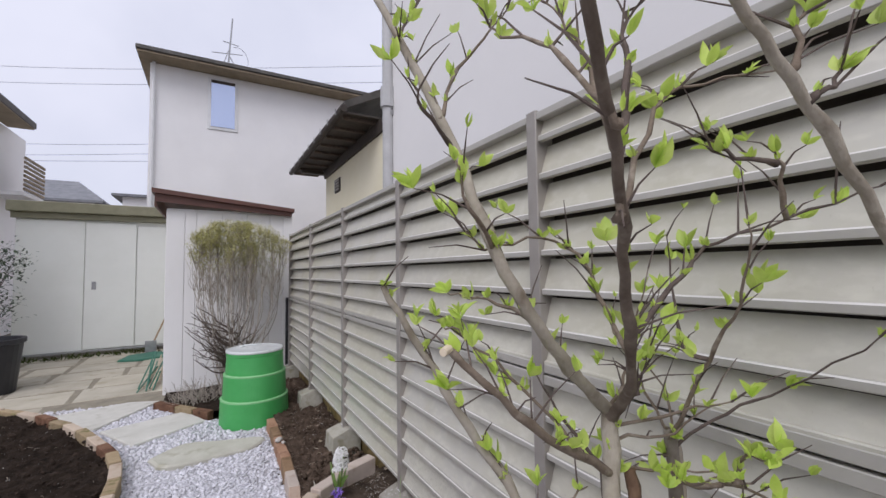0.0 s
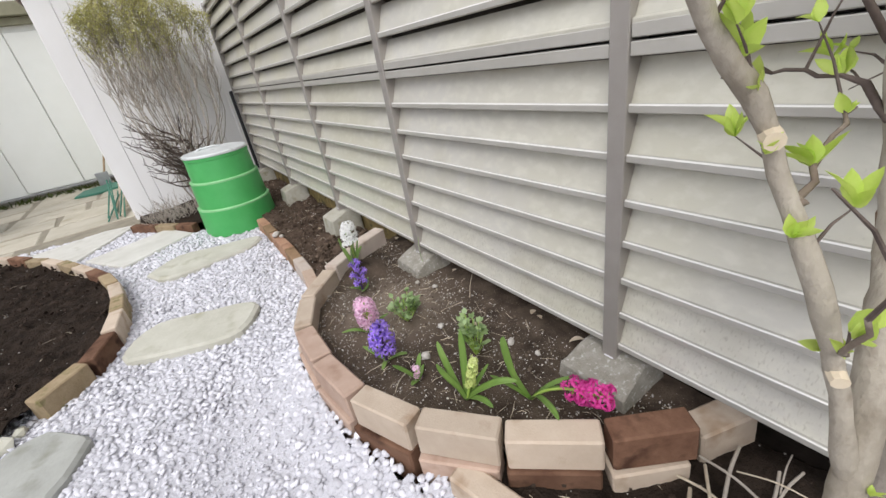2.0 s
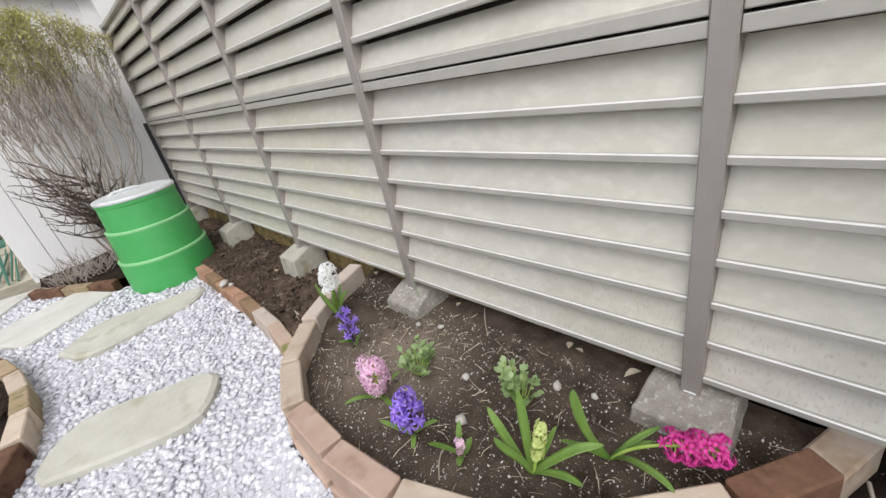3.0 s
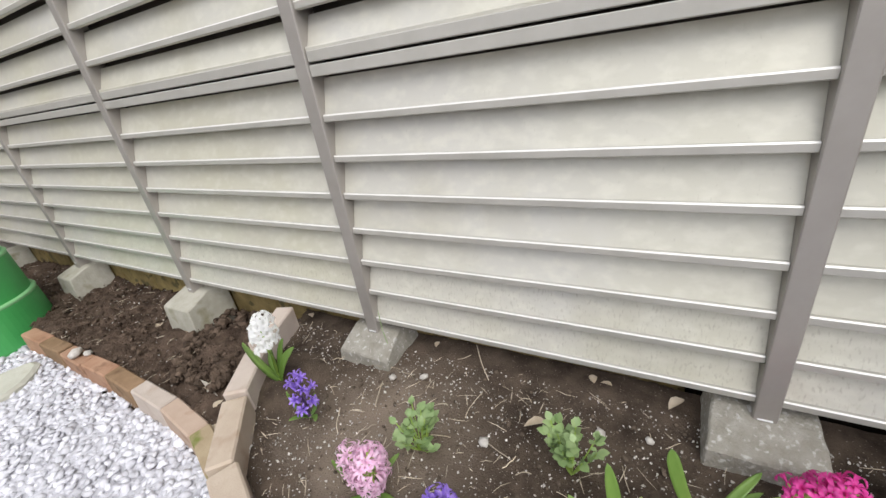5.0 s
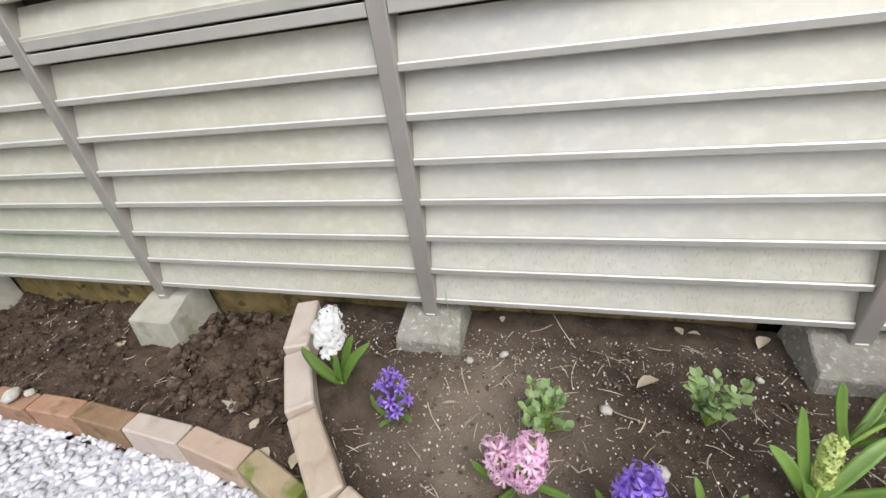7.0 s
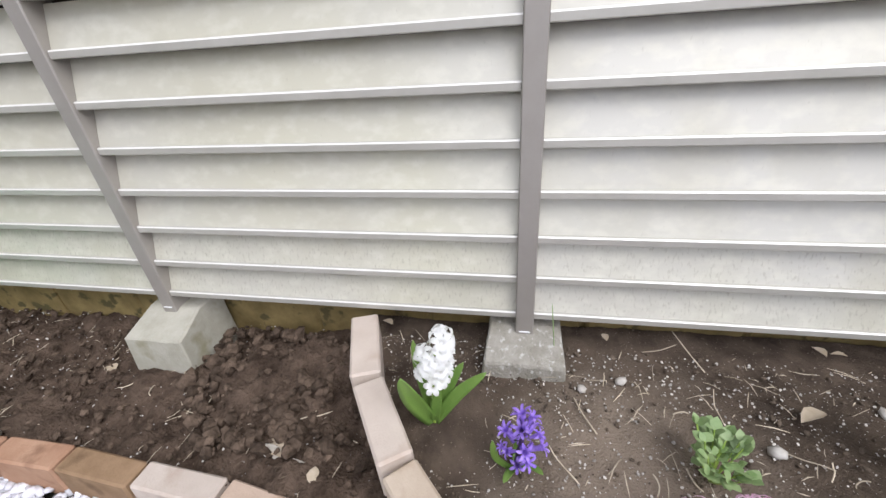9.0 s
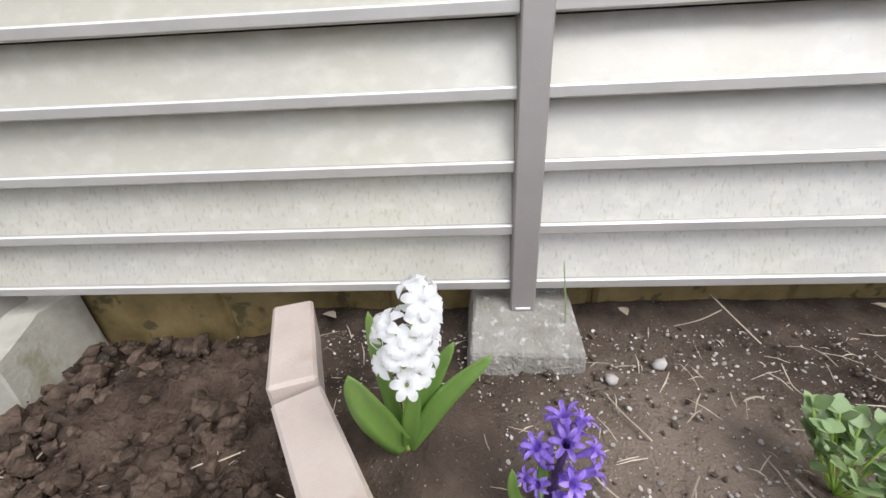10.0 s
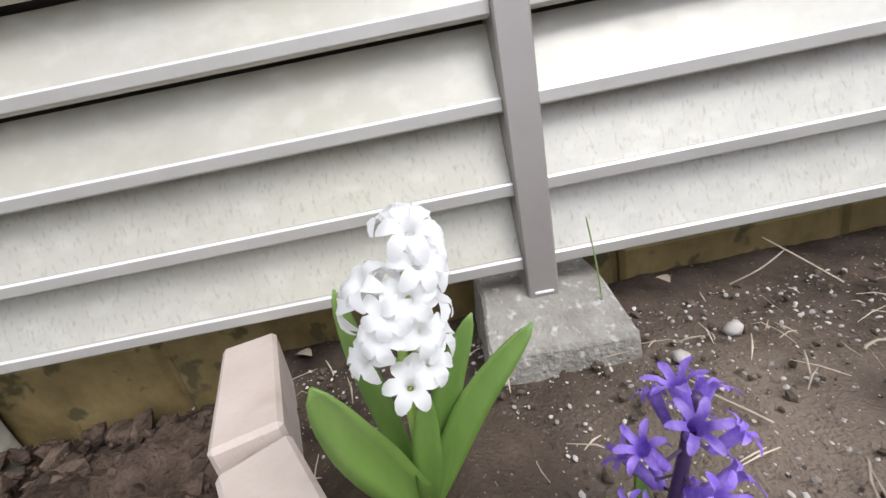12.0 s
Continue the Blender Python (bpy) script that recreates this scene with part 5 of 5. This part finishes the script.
for k, w in enumerate(TWIGS):
    root = min(LINES, key=lambda v: (v - Vector(w[0])).length)
    line = limb("twig", ([tuple(root)] + w) if (root - Vector(w[0])).length > 0.008 else w, 0.0042, 0.0011, M_BROWNBARK if k % 3 else M_DARKBARK, 4, 0.004, 6)
    for i in range(2, len(line), 2):
        BUDS.append((line[i], (line[i] - line[i - 1]).normalized()))
for line, lo in ((LOW, 5), (B1, 9), (LONG, 6), (DARK, 6)):
    for i in range(lo, len(line)):
        if rt.random() < 0.6:
            BUDS.append((line[i], Vector((rt.uniform(-1, 1), rt.uniform(-1, 1), 0.4)).normalized()))
for p, d in BUDS[:]:
    for _ in range(rt.choice((0, 1, 1, 2) if p.z > 0.95 else (0, 0, 1))):
        q = p + (d + Vector((rt.uniform(-1, 1), rt.uniform(-1, 1), rt.uniform(-0.3, 1)))).normalized() * rt.uniform(0.03, 0.11)
        if q.x < -0.02:
            part("twig", tube([p, (p + q) / 2 + Vector((0, 0, 0.006)), q], [0.0018, 0.0012, 0.0006], 5), M_DARKBARK, tree)
            BUDS.append((q, (q - p).normalized()))
EXTRA = [(-0.41, -0.425, 0.735), (-0.388, -0.455, 0.66), (-0.42, -0.40, 0.80), (-0.48, -0.36, 0.93), (-0.36, -0.515, 0.47), (-0.24, -0.43, 0.86), (-0.10, -0.46, 0.86), (-0.16, -0.48, 0.80), (-0.14, -0.50, 0.83)]
BUDS += [(Vector(p), Vector((rt.uniform(-1, 1), rt.uniform(-1, 0.2), 0.6)).normalized()) for p in EXTRA for _ in range(2)]
LEAVES = []
for p, d in BUDS:
    if rt.random() < (0.45 if p.z < 0.95 else 0.30):
        continue
    big = rt.random() < 0.36
    for j in range(rt.randint(3, 6)):
        w = (d * 0.5 + Vector((rt.uniform(-0.8, 0.8), rt.uniform(-0.8, 0.8), rt.uniform(0.1, 1.5)))).normalized()
        l = rt.uniform(0.021, 0.036) if big else rt.uniform(0.010, 0.023)
        LEAVES.append(leaf_geo(p, w, (rt.uniform(-1, 1), rt.uniform(-1, 1), 0.5), l, l * rt.uniform(0.36, 0.58), 0.5, rt.uniform(-0.15, 0.35)))
for c in CLUSTERS:
    for j in range(7):
        l = rt.uniform(0.020, 0.035)
        LEAVES.append(leaf_geo(c + Vector([rt.uniform(-0.012, 0.012) for _ in range(3)]), (rt.uniform(-1, 1), rt.uniform(-1, 1), rt.uniform(-0.1, 1.3)), (rt.uniform(-1, 1), rt.uniform(-1, 1), 0.5), l, l * rt.uniform(0.42, 0.6), 0.4, rt.uniform(-0.1, 0.3)))
for g in LEAVES[-300:]:
    part("leaf", g, M_LEAF, tree, smooth=True)
part("foliage", join(*LEAVES[:-300]), M_LEAF, tree, "small bright green leaves of the upper twigs", smooth=True)["kind"] = "stuff"
for p, rr_ in ((B1[12], 0.008), (B1[5], 0.0075), (LOW[-1], 0.0058)):
    part("pruning_cut", tube([p, p + Vector((-0.013, -0.008, -0.002))], [rr_, rr_ * 0.9], 9), M_CUT, tree, "pale sawn end of a cut branch")

# ---- hyacinths and other plants of the raised bed ----


def floret_mesh(name, mtl, size, curl=1.0, wide=1.0, tube_len=0.55, tube_r=1.0):
    ring = lambda r, z: [(r * size * math.cos(math.radians(30 * k - 30)), r * size * math.sin(math.radians(30 * k - 30)), z * size) for k in range(12)]  # noqa: E731
    vs = ring(0.13 * tube_r, -tube_len) + ring(0.19 * tube_r, 0.05) + ring(0.26 * (0.6 + 0.4 * tube_r), 0.30)
    fs = [(r * 12 + k, r * 12 + (k + 1) % 12, (r + 1) * 12 + (k + 1) % 12, (r + 1) * 12 + k) for r in range(2) for k in range(12)]
    for k in range(6):
        a = math.radians(60 * k)
        ca, sa = math.cos(a), math.sin(a)
        row = [24 + 2 * k, 24 + 2 * k + 1, 24 + (2 * k + 2) % 12]
        for t, w, h in ((0.30, 0.33, 0.46), (0.62, 0.36, 0.44 - 0.10 * curl), (0.88, 0.24, 0.28 - 0.24 * curl), (1.0, 0.11, 0.14 - 0.36 * curl)):
            r = (0.25 + 0.85 * t) * size
            n = len(vs)
            for s_, dz in ((-1, 0.06), (0, 0), (1, 0.06)):
                x, y = r, s_ * w * size * wide
                vs.append((x * ca - y * sa, x * sa + y * ca, (h + dz + (0.03 if k % 2 else 0)) * size))
            new_row = [n, n + 1, n + 2]
            fs += [(row[q], row[q + 1], new_row[q + 1], new_row[q]) for q in range(2)]
            row = new_row
    return mesh_of(name, (vs, fs), mtl, True)


def hyacinth(base, axis, head, n, rad, size, mtl, leaves, label, curl=1.0, seed=0, width=0.022, bud=0.0, wide=1.0, shape=(1.0, 1.0, 1.0, 1.0, 0.72), stalk=M_STEM, thick=0.0045, rise=0.0, tube_len=0.55, tube_r=1.0, spots=()):
    """axis: points of the flower stalk; head: (start, end) shares of it that carry florets."""
    h = thing("hyacinth", base, label, "hyacinth", group="hyacinths in the raised bed")
    rr = random.Random(seed)
    line = bent([base] + axis, 8)
    part("stalk", tube(line, lerp(thick, thick * 0.66, len(line)), 7), stalk, h, smooth=True)
    for lf in leaves:
        part("leaf", strap_leaf([base] + lf[0], lf[1] if len(lf) > 1 else width, up=lf[2] if len(lf) > 2 else (0, 0, 1)), M_HLEAF, h, smooth=True)
    meshes = [floret_mesh("floret", mtl, size * s, curl * c, wide * w, tube_len, tube_r) for s, c, w in ((1.0, 1.0, 1.0), (0.88, 0.5, 1.05), (1.1, 1.5, 0.9), (0.97, 1.25, 1.0), (0.8, 0.1, 0.95))]
    def set_floret(p, q, way, k):
        m = Matrix.Translation(q) @ way.to_track_quat("Z", "Y").to_matrix().to_4x4() @ Matrix.Rotation(rr.uniform(0, 6.28), 4, "Z")
        part("floret", meshes[k], None, h, m=m)
        if bud == 0:
            part("pedicel", tube([p, q - way * (size * tube_len * 0.8)], 0.0013, 4), stalk, h)

    for q in spots:
        q = Vector(q)
        p = min(line, key=lambda v: abs(v.z + 0.014 - q.z))
        set_floret(p, q, ((q - p).normalized() + Vector((-0.25, 0, 0.10)) + Vector([rr.uniform(-0.25, 0.25) for _ in range(3)])).normalized(), rr.choice((0, 0, 2, 3)))
    for i in range(n):
        t = head[0] + (head[1] - head[0]) * (i + 0.5) / n
        k = min(int(t * (len(line) - 1)), len(line) - 2)
        d = (line[k + 1] - line[k]).normalized()
        p = line[k].lerp(line[k + 1], t * (len(line) - 1) - k)
        a = i * 2.39996 + rr.uniform(-0.3, 0.3)
        s = d.cross(Vector((0.3, 1, 0.2))).normalized()
        o = (s * math.cos(a) + d.cross(s) * math.sin(a)).normalized()
        u = (i + 0.5) / n
        tilt = rise - 0.15 + 0.9 * max(0.0, u - 0.55) / 0.45
        way = (o + d * (tilt + rr.uniform(-0.2, 0.2))).normalized()
        v = u * (len(shape) - 1)
        k = min(int(v), len(shape) - 2)
        q = p + o * (rad * (shape[k] + (shape[k + 1] - shape[k]) * (v - k)) * rr.uniform(0.7, 1.3)) + d * rr.uniform(-0.006, 0.006)
        set_floret(p, q, way, rr.randrange(5))
    return h


WHITE = [(-0.262, 1.138, 0.283), (-0.266, 1.138, 0.264), (-0.270, 1.147, 0.246), (-0.252, 1.135, 0.254), (-0.268, 1.144, 0.222), (-0.250, 1.136, 0.230), (-0.272, 1.166, 0.226), (-0.262, 1.170, 0.256),
         (-0.250, 1.184, 0.240), (-0.274, 1.158, 0.188), (-0.262, 1.145, 0.194), (-0.262, 1.180, 0.207), (-0.248, 1.141, 0.204), (-0.272, 1.160, 0.240), (-0.246, 1.148, 0.287), (-0.250, 1.132, 0.270),
         (-0.230, 1.142, 0.280), (-0.226, 1.140, 0.262), (-0.224, 1.158, 0.244), (-0.220, 1.146, 0.226), (-0.226, 1.172, 0.212), (-0.228, 1.148, 0.196)]
hyacinth((-0.242, 1.173, 0.046), [(-0.244, 1.170, 0.10), (-0.248, 1.163, 0.19), (-0.250, 1.149, 0.245), (-0.251, 1.143, 0.280)], (0.5, 0.99), 0, 0.0195, 0.0165, M_WPETAL,
         [([(-0.254, 1.186, 0.085), (-0.266, 1.204, 0.145), (-0.279, 1.216, 0.205)], 0.044, (-0.8, 0.1, 0.8)), ([(-0.242, 1.153, 0.085), (-0.238, 1.118, 0.140), (-0.233, 1.068, 0.190)], 0.028, (-1, -0.2, 0.6)),
          ([(-0.240, 1.158, 0.085), (-0.232, 1.138, 0.15), (-0.228, 1.110, 0.205)], 0.026, (-1, 0, 0.5)), ([(-0.232, 1.185, 0.10), (-0.222, 1.198, 0.18), (-0.218, 1.204, 0.240)], 0.022, (-1, 0, 0.4)),
          ([(-0.252, 1.166, 0.085), (-0.255, 1.160, 0.125), (-0.254, 1.152, 0.165)], 0.024, (-1, 0, 0.3))],
         "white hyacinth in full bloom beside a footing", 0.62, 1, wide=0.90, spots=WHITE)
hyacinth((-0.298, 1.012, 0.012), [(-0.300, 1.008, 0.055), (-0.303, 1.002, 0.105), (-0.305, 0.995, 0.168)], (0.38, 1.0), 16, 0.020, 0.0158, M_VPETAL,
         [([(-0.304, 1.045, 0.05), (-0.309, 1.052, 0.105)], 0.015, (-1, 0, 0.5)), ([(-0.315, 1.02, 0.03), (-0.345, 1.03, 0.045)], 0.016), ([(-0.30, 0.985, 0.03), (-0.318, 0.962, 0.04)], 0.015), ([(-0.27, 1.01, 0.03), (-0.262, 1.008, 0.07)], 0.014, (-1, 0, 0.5))],
         "small violet hyacinth with a dark stalk", -0.75, 2, wide=0.52, shape=(1.15, 1.35, 1.1, 0.5), stalk=M_VSTALK, thick=0.0055, rise=1.0, tube_len=1.5, tube_r=1.75)
hyacinth((-0.402, 0.715, 0.008), [(-0.404, 0.708, 0.045), (-0.406, 0.700, 0.085), (-0.408, 0.690, 0.160)], (0.48, 1.0), 38, 0.022, 0.0195, M_PPETAL,
         [([(-0.45, 0.745, 0.03), (-0.495, 0.770, 0.03)], 0.018), ([(-0.41, 0.67, 0.03), (-0.43, 0.61, 0.042)], 0.018), ([(-0.375, 0.70, 0.05), (-0.335, 0.68, 0.075)], 0.018)],
         "pale pink hyacinth in dense full bloom", 0.8, 3, wide=0.5, shape=(0.8, 1.2, 1.3, 1.1, 0.6))
hyacinth((-0.400, 0.735, 0.008), [(-0.400, 0.742, 0.04), (-0.399, 0.750, 0.08), (-0.398, 0.757, 0.128)], (0.45, 1.0), 17, 0.021, 0.0185, M_PPETAL,
         [([(-0.41, 0.775, 0.05), (-0.415, 0.800, 0.095)], 0.018, (-1, 0, 0.5))], "paler half-open pink hyacinth spike in one clump", 0.4, 31, wide=0.42, shape=(1.0, 1.2, 1.0, 0.6), rise=0.3, tube_len=0.9)
hyacinth((-0.436, 0.532, 0.008), [(-0.436, 0.527, 0.05), (-0.436, 0.520, 0.10), (-0.436, 0.512, 0.168)], (0.45, 1.0), 20, 0.022, 0.0205, M_VPETAL,
         [([(-0.46, 0.56, 0.04), (-0.48, 0.605, 0.055)], 0.017), ([(-0.45, 0.505, 0.03), (-0.475, 0.48, 0.03)], 0.016), ([(-0.40, 0.505, 0.03), (-0.375, 0.49, 0.03)], 0.016), ([(-0.43, 0.56, 0.05), (-0.426, 0.58, 0.09)], 0.014, (-1, 0, 0.5))],
         "deep violet hyacinth with open curled florets", -0.2, 4, wide=0.50, shape=(1.0, 1.25, 0.95, 0.5), stalk=M_VSTALK, thick=0.0055, rise=0.30, tube_len=0.9, tube_r=1.5)
hyacinth((-0.342, 0.215, 0.010), [(-0.334, 0.210, 0.045), (-0.322, 0.206, 0.085), (-0.308, 0.202, 0.148)], (0.45, 1.0), 46, 0.0088, 0.0082, M_YBUD,
         [([(-0.350, 0.245, 0.06), (-0.352, 0.285, 0.13), (-0.348, 0.315, 0.165)], 0.026, (-1, -0.4, 0.4)), ([(-0.325, 0.232, 0.06), (-0.305, 0.252, 0.15), (-0.298, 0.262, 0.205)], 0.026, (-1, -0.4, 0.4)), ([(-0.352, 0.23, 0.05), (-0.375, 0.258, 0.10), (-0.385, 0.275, 0.13)], 0.022, (-1, -0.4, 0.6)),
          ([(-0.328, 0.185, 0.05), (-0.29, 0.13, 0.10), (-0.26, 0.085, 0.115)], 0.026, (-0.6, 0.4, 1)), ([(-0.312, 0.205, 0.05), (-0.27, 0.19, 0.11)], 0.02), ([(-0.345, 0.18, 0.045), (-0.345, 0.13, 0.075), (-0.345, 0.09, 0.08)], 0.022)],
         "hyacinth with a yellow-green bud and long leaves", -0.6, 5, bud=1)
hyacinth((-0.400, 0.388, 0.0), [(-0.402, 0.384, 0.02), (-0.405, 0.378, 0.04), (-0.406, 0.374, 0.072)], (0.3, 1.0), 20, 0.007, 0.0075, M_PPETAL,
         [([(-0.425, 0.41, 0.035), (-0.455, 0.435, 0.065)], 0.019), ([(-0.40, 0.36, 0.045), (-0.392, 0.342, 0.09)], 0.019, (-1, 0, 0.5)), ([(-0.385, 0.40, 0.04), (-0.365, 0.41, 0.075)], 0.018), ([(-0.42, 0.37, 0.02), (-0.44, 0.355, 0.03)], 0.02)],
         "small hyacinth bud tinged pink and green", -0.5, 6, bud=1)
hyacinth((-0.208, 0.098, 0.0), [(-0.195, 0.06, 0.05), (-0.178, 0.005, 0.088), (-0.158, -0.055, 0.105), (-0.143, -0.10, 0.108)], (0.57, 1.0), 34, 0.024, 0.0160, M_MPETAL,
         [([(-0.225, 0.14, 0.08), (-0.225, 0.165, 0.16), (-0.222, 0.17, 0.19)], 0.026, (-1, -0.4, 0.3)), ([(-0.245, 0.135, 0.05), (-0.28, 0.175, 0.085)], 0.018), ([(-0.175, 0.06, 0.055), (-0.13, 0.02, 0.085)], 0.019), ([(-0.225, 0.05, 0.06), (-0.25, -0.015, 0.092), (-0.262, -0.05, 0.088)], 0.019), ([(-0.19, 0.07, 0.04), (-0.16, 0.02, 0.07)], 0.017)],
         "magenta hyacinth fallen over onto the brick edging", 1.0, 7, wide=0.65)


def rosette(base, r, hgt, n, seed, label):
    rr = random.Random(seed)
    h = thing("seedling", base, label, "plant", group="grey-green leafy plants")
    b = Vector(base)
    for k in range(n):
        a = rr.uniform(0, 6.283)
        q = b + Vector((math.cos(a) * r * rr.uniform(0.2, 0.8), math.sin(a) * r * rr.uniform(0.2, 0.8), hgt * rr.uniform(0.35, 1.0)))
        line = bent([b, (b + q) / 2 + Vector((0, 0, -0.006)), q], 3)
        geos = [tube(line, 0.0014, 5)]
        part("stem", geos[0], M_STEM, h)
        lv_ = []
        for j in range(rr.randint(6, 9)):
            w = Vector((math.cos(a) * 0.5 + rr.uniform(-0.8, 0.8), math.sin(a) * 0.5 + rr.uniform(-0.8, 0.8), rr.uniform(0.2, 1.3))).normalized()
            c = q - (q - b) * rr.uniform(0, 0.4) if j > 2 else q
            l = rr.uniform(0.014, 0.025)
            lv_.append(leaf_geo(c, w, (0, 0, 1), l, l * rr.uniform(0.75, 0.95), 0.1, 0.1))
        part("leaves", join(*lv_), M_PLANT, h, smooth=True)
    return h


rosette((-0.270, 0.672, 0.008), 0.072, 0.108, 24, 2, "bushy grey-green seedling with small leaves")
rosette((-0.205, 0.340, 0.008), 0.066, 0.150, 22, 3, "grey-green seedling with rounded upright leaves")
rosette((-0.475, 0.135, -0.085), 0.018, 0.02, 3, 4, "tiny green weed sprouting from the gravel")

# litter by the fence and under the tree
def long_straws(count, x0, x1, y0, y1, z, seed):
    r = random.Random(seed)
    geos = []
    for _ in range(count):
        x, y, a, l = r.uniform(x0, x1), r.uniform(y0, y1), r.uniform(0, 6.283), r.uniform(0.03, 0.10)
        c = r.uniform(-0.5, 0.5)
        pts = []
        for k in range(5):
            pts.append((x, y, z + r.uniform(0.0, 0.006)))
            x, y, a = x + math.cos(a) * l / 4, y + math.sin(a) * l / 4, a + c * r.uniform(0.3, 1.2)
        geos.append(tube(bent(pts, 3), [r.uniform(0.0007, 0.0017)] * 12 + [0.0005], 5))
    return join(*geos)


tagged(part("straw", long_straws(17, -0.46, 0.0, 0.25, 1.0, 0.016, 61), M_STRAW, smooth=True), "long curved pale straws strewn over the flower bed", "straw", kind="stuff")
tagged(part("straw", long_straws(22, -0.32, 0.08, 1.5, 2.3, -0.07, 62), M_STRAW, smooth=True), "long curved pale straws on the dark border", "straw", kind="stuff")
rl = random.Random(9)
for p, yaw, s in (((0.045, 0.335, 0.034), 20, 0.035), ((0.05, 0.292, 0.034), 75, 0.03), ((0.075, 0.135, 0.020), 140, 0.050), ((-0.295, 1.52, -0.066), 60, 0.075), ((-0.32, 1.47, -0.066), 120, 0.05), ((-0.345, 1.42, -0.064), 20, 0.045), ((-0.105, 0.415, 0.024), 115, 0.058),
                  ((0.07, 1.36, 0.016), 60, 0.04), ((-0.42, 1.25, -0.06), 10, 0.05), ((-0.40, 1.33, -0.065), 70, 0.045), ((0.045, 0.80, 0.034), 10, 0.03), ((-0.12, 2.16, -0.07), 50, 0.05), ((0.04, 0.95, 0.015), 160, 0.03)):
    a = radians(yaw)
    g = leaf_geo(p, (math.cos(a), math.sin(a), 0.02), (0.3, 0.1, 1), s, s * 0.6, 0.6, 0.12)
    tagged(part("dry_leaf", g, M_DRYLEAF, smooth=True), "curled dry brown leaf on the soil", "leaf", group="dry leaves on the soil")
for p, w, l in (((-0.295, 1.54, -0.085), (0.2, 0.1, 1), 0.062), ((-0.30, 1.50, -0.085), (0.1, -0.7, 0.5), 0.05), ((-0.325, 1.45, -0.08), (-0.5, -0.6, 0.15), 0.04), ((-0.285, 1.56, -0.08), (0.3, 0.9, 0.2), 0.04)):
    tagged(part("dry_leaf", leaf_geo(p, w, (1, 0.2, 0.3), l, l * 0.55, 0.5, 0.2), M_PALELEAF, smooth=True), "bleached pale curled leaf standing in the soil", "leaf", group="bleached leaves in the border")
for k in range(26):
    x, y = rl.uniform(-0.38, 0.0), rl.uniform(-0.75, -0.3)
    a, l = rl.uniform(0, 6.28), rl.uniform(0.08, 0.22)
    dx, dy = math.cos(a) * l / 2, math.sin(a) * l / 2
    tagged(part("stalk", tube(bent([(x - dx, y - dy, -0.052), (x + dy * 0.15, y - dx * 0.15, -0.038 + rl.uniform(0, 0.03)), (x + dx, y + dy, -0.048)], 4), rl.uniform(0.002, 0.005), 6), M_STRAW), "dry pale stalk lying under the tree", "stalk", group="dry stalks under the tree")
for k in range(12):
    x, y = rl.uniform(-0.12, 0.07), rl.uniform(-0.50, -0.32)
    a, l = rl.uniform(0, 6.28), rl.uniform(0.07, 0.17)
    dx, dy = math.cos(a) * l / 2, math.sin(a) * l / 2
    tagged(part("stalk", tube(bent([(x - dx, y - dy, -0.028), (x + dy * 0.05, y - dx * 0.05, -0.020 + rl.uniform(0, 0.008)), (x + dx, y + dy, -0.022)], 4), rl.uniform(0.0015, 0.004), 6), M_BUSHSTEM if k % 3 else M_STRAW), "dry pale stalk heaped beside the brick edging", "stalk", group="dry stalks beside the bricks")
for p, q in (((-0.02, 0.93, 0.058), (-0.014, 0.942, 0.185)), ((0.03, 0.72, 0.02), (0.01, 0.66, 0.07)), ((-0.02, 0.60, 0.02), (0.05, 0.66, 0.075))):
    tagged(part("grass_blade", tube(bent([p, ((p[0] + q[0]) / 2 - 0.006, (p[1] + q[1]) / 2, (p[2] + q[2]) / 2), q], 4), [0.0012] * 8 + [0.0005], 5), M_PLANT if p[1] > 0.9 else M_STRAW), "single thin grass blade by the fence", "grass", group="grass blades by the fence")
for p, s in (((-0.098, 0.872, 0.018), 0.014), ((-0.065, 0.785, 0.018), 0.013), ((-0.205, 0.54, 0.018), 0.014), ((-0.09, 0.30, 0.014), 0.013), ((-0.07, 0.20, 0.018), 0.013), ((-0.18, 1.135, 0.018), 0.013), ((-0.376, 2.31, -0.045), 0.034), ((-0.35, 2.27, -0.055), 0.022), ((-0.33, 0.45, 0.018), 0.02), ((-0.02, 2.0, -0.06), 0.02)):
    tagged(part("pebble", stones([p], [s], np.random.default_rng(int(abs(p[0]) * 1000)), 0.7), M_PEBBLE, smooth=True), "pale rounded pebble on the soil", "pebble", group="larger pebbles on the soil")
for p, k in (((-1.66, 1.34, -0.13), 0.05), ((-1.74, 1.27, -0.135), 0.04), ((-1.62, 1.40, -0.14), 0.03)):
    tagged(part("rock", stones([p], [k], np.random.default_rng(int(k * 1000)), 0.75), M_STONE), "pale rock at the edge of the round bed", "rock", group="pale rocks by the round bed")
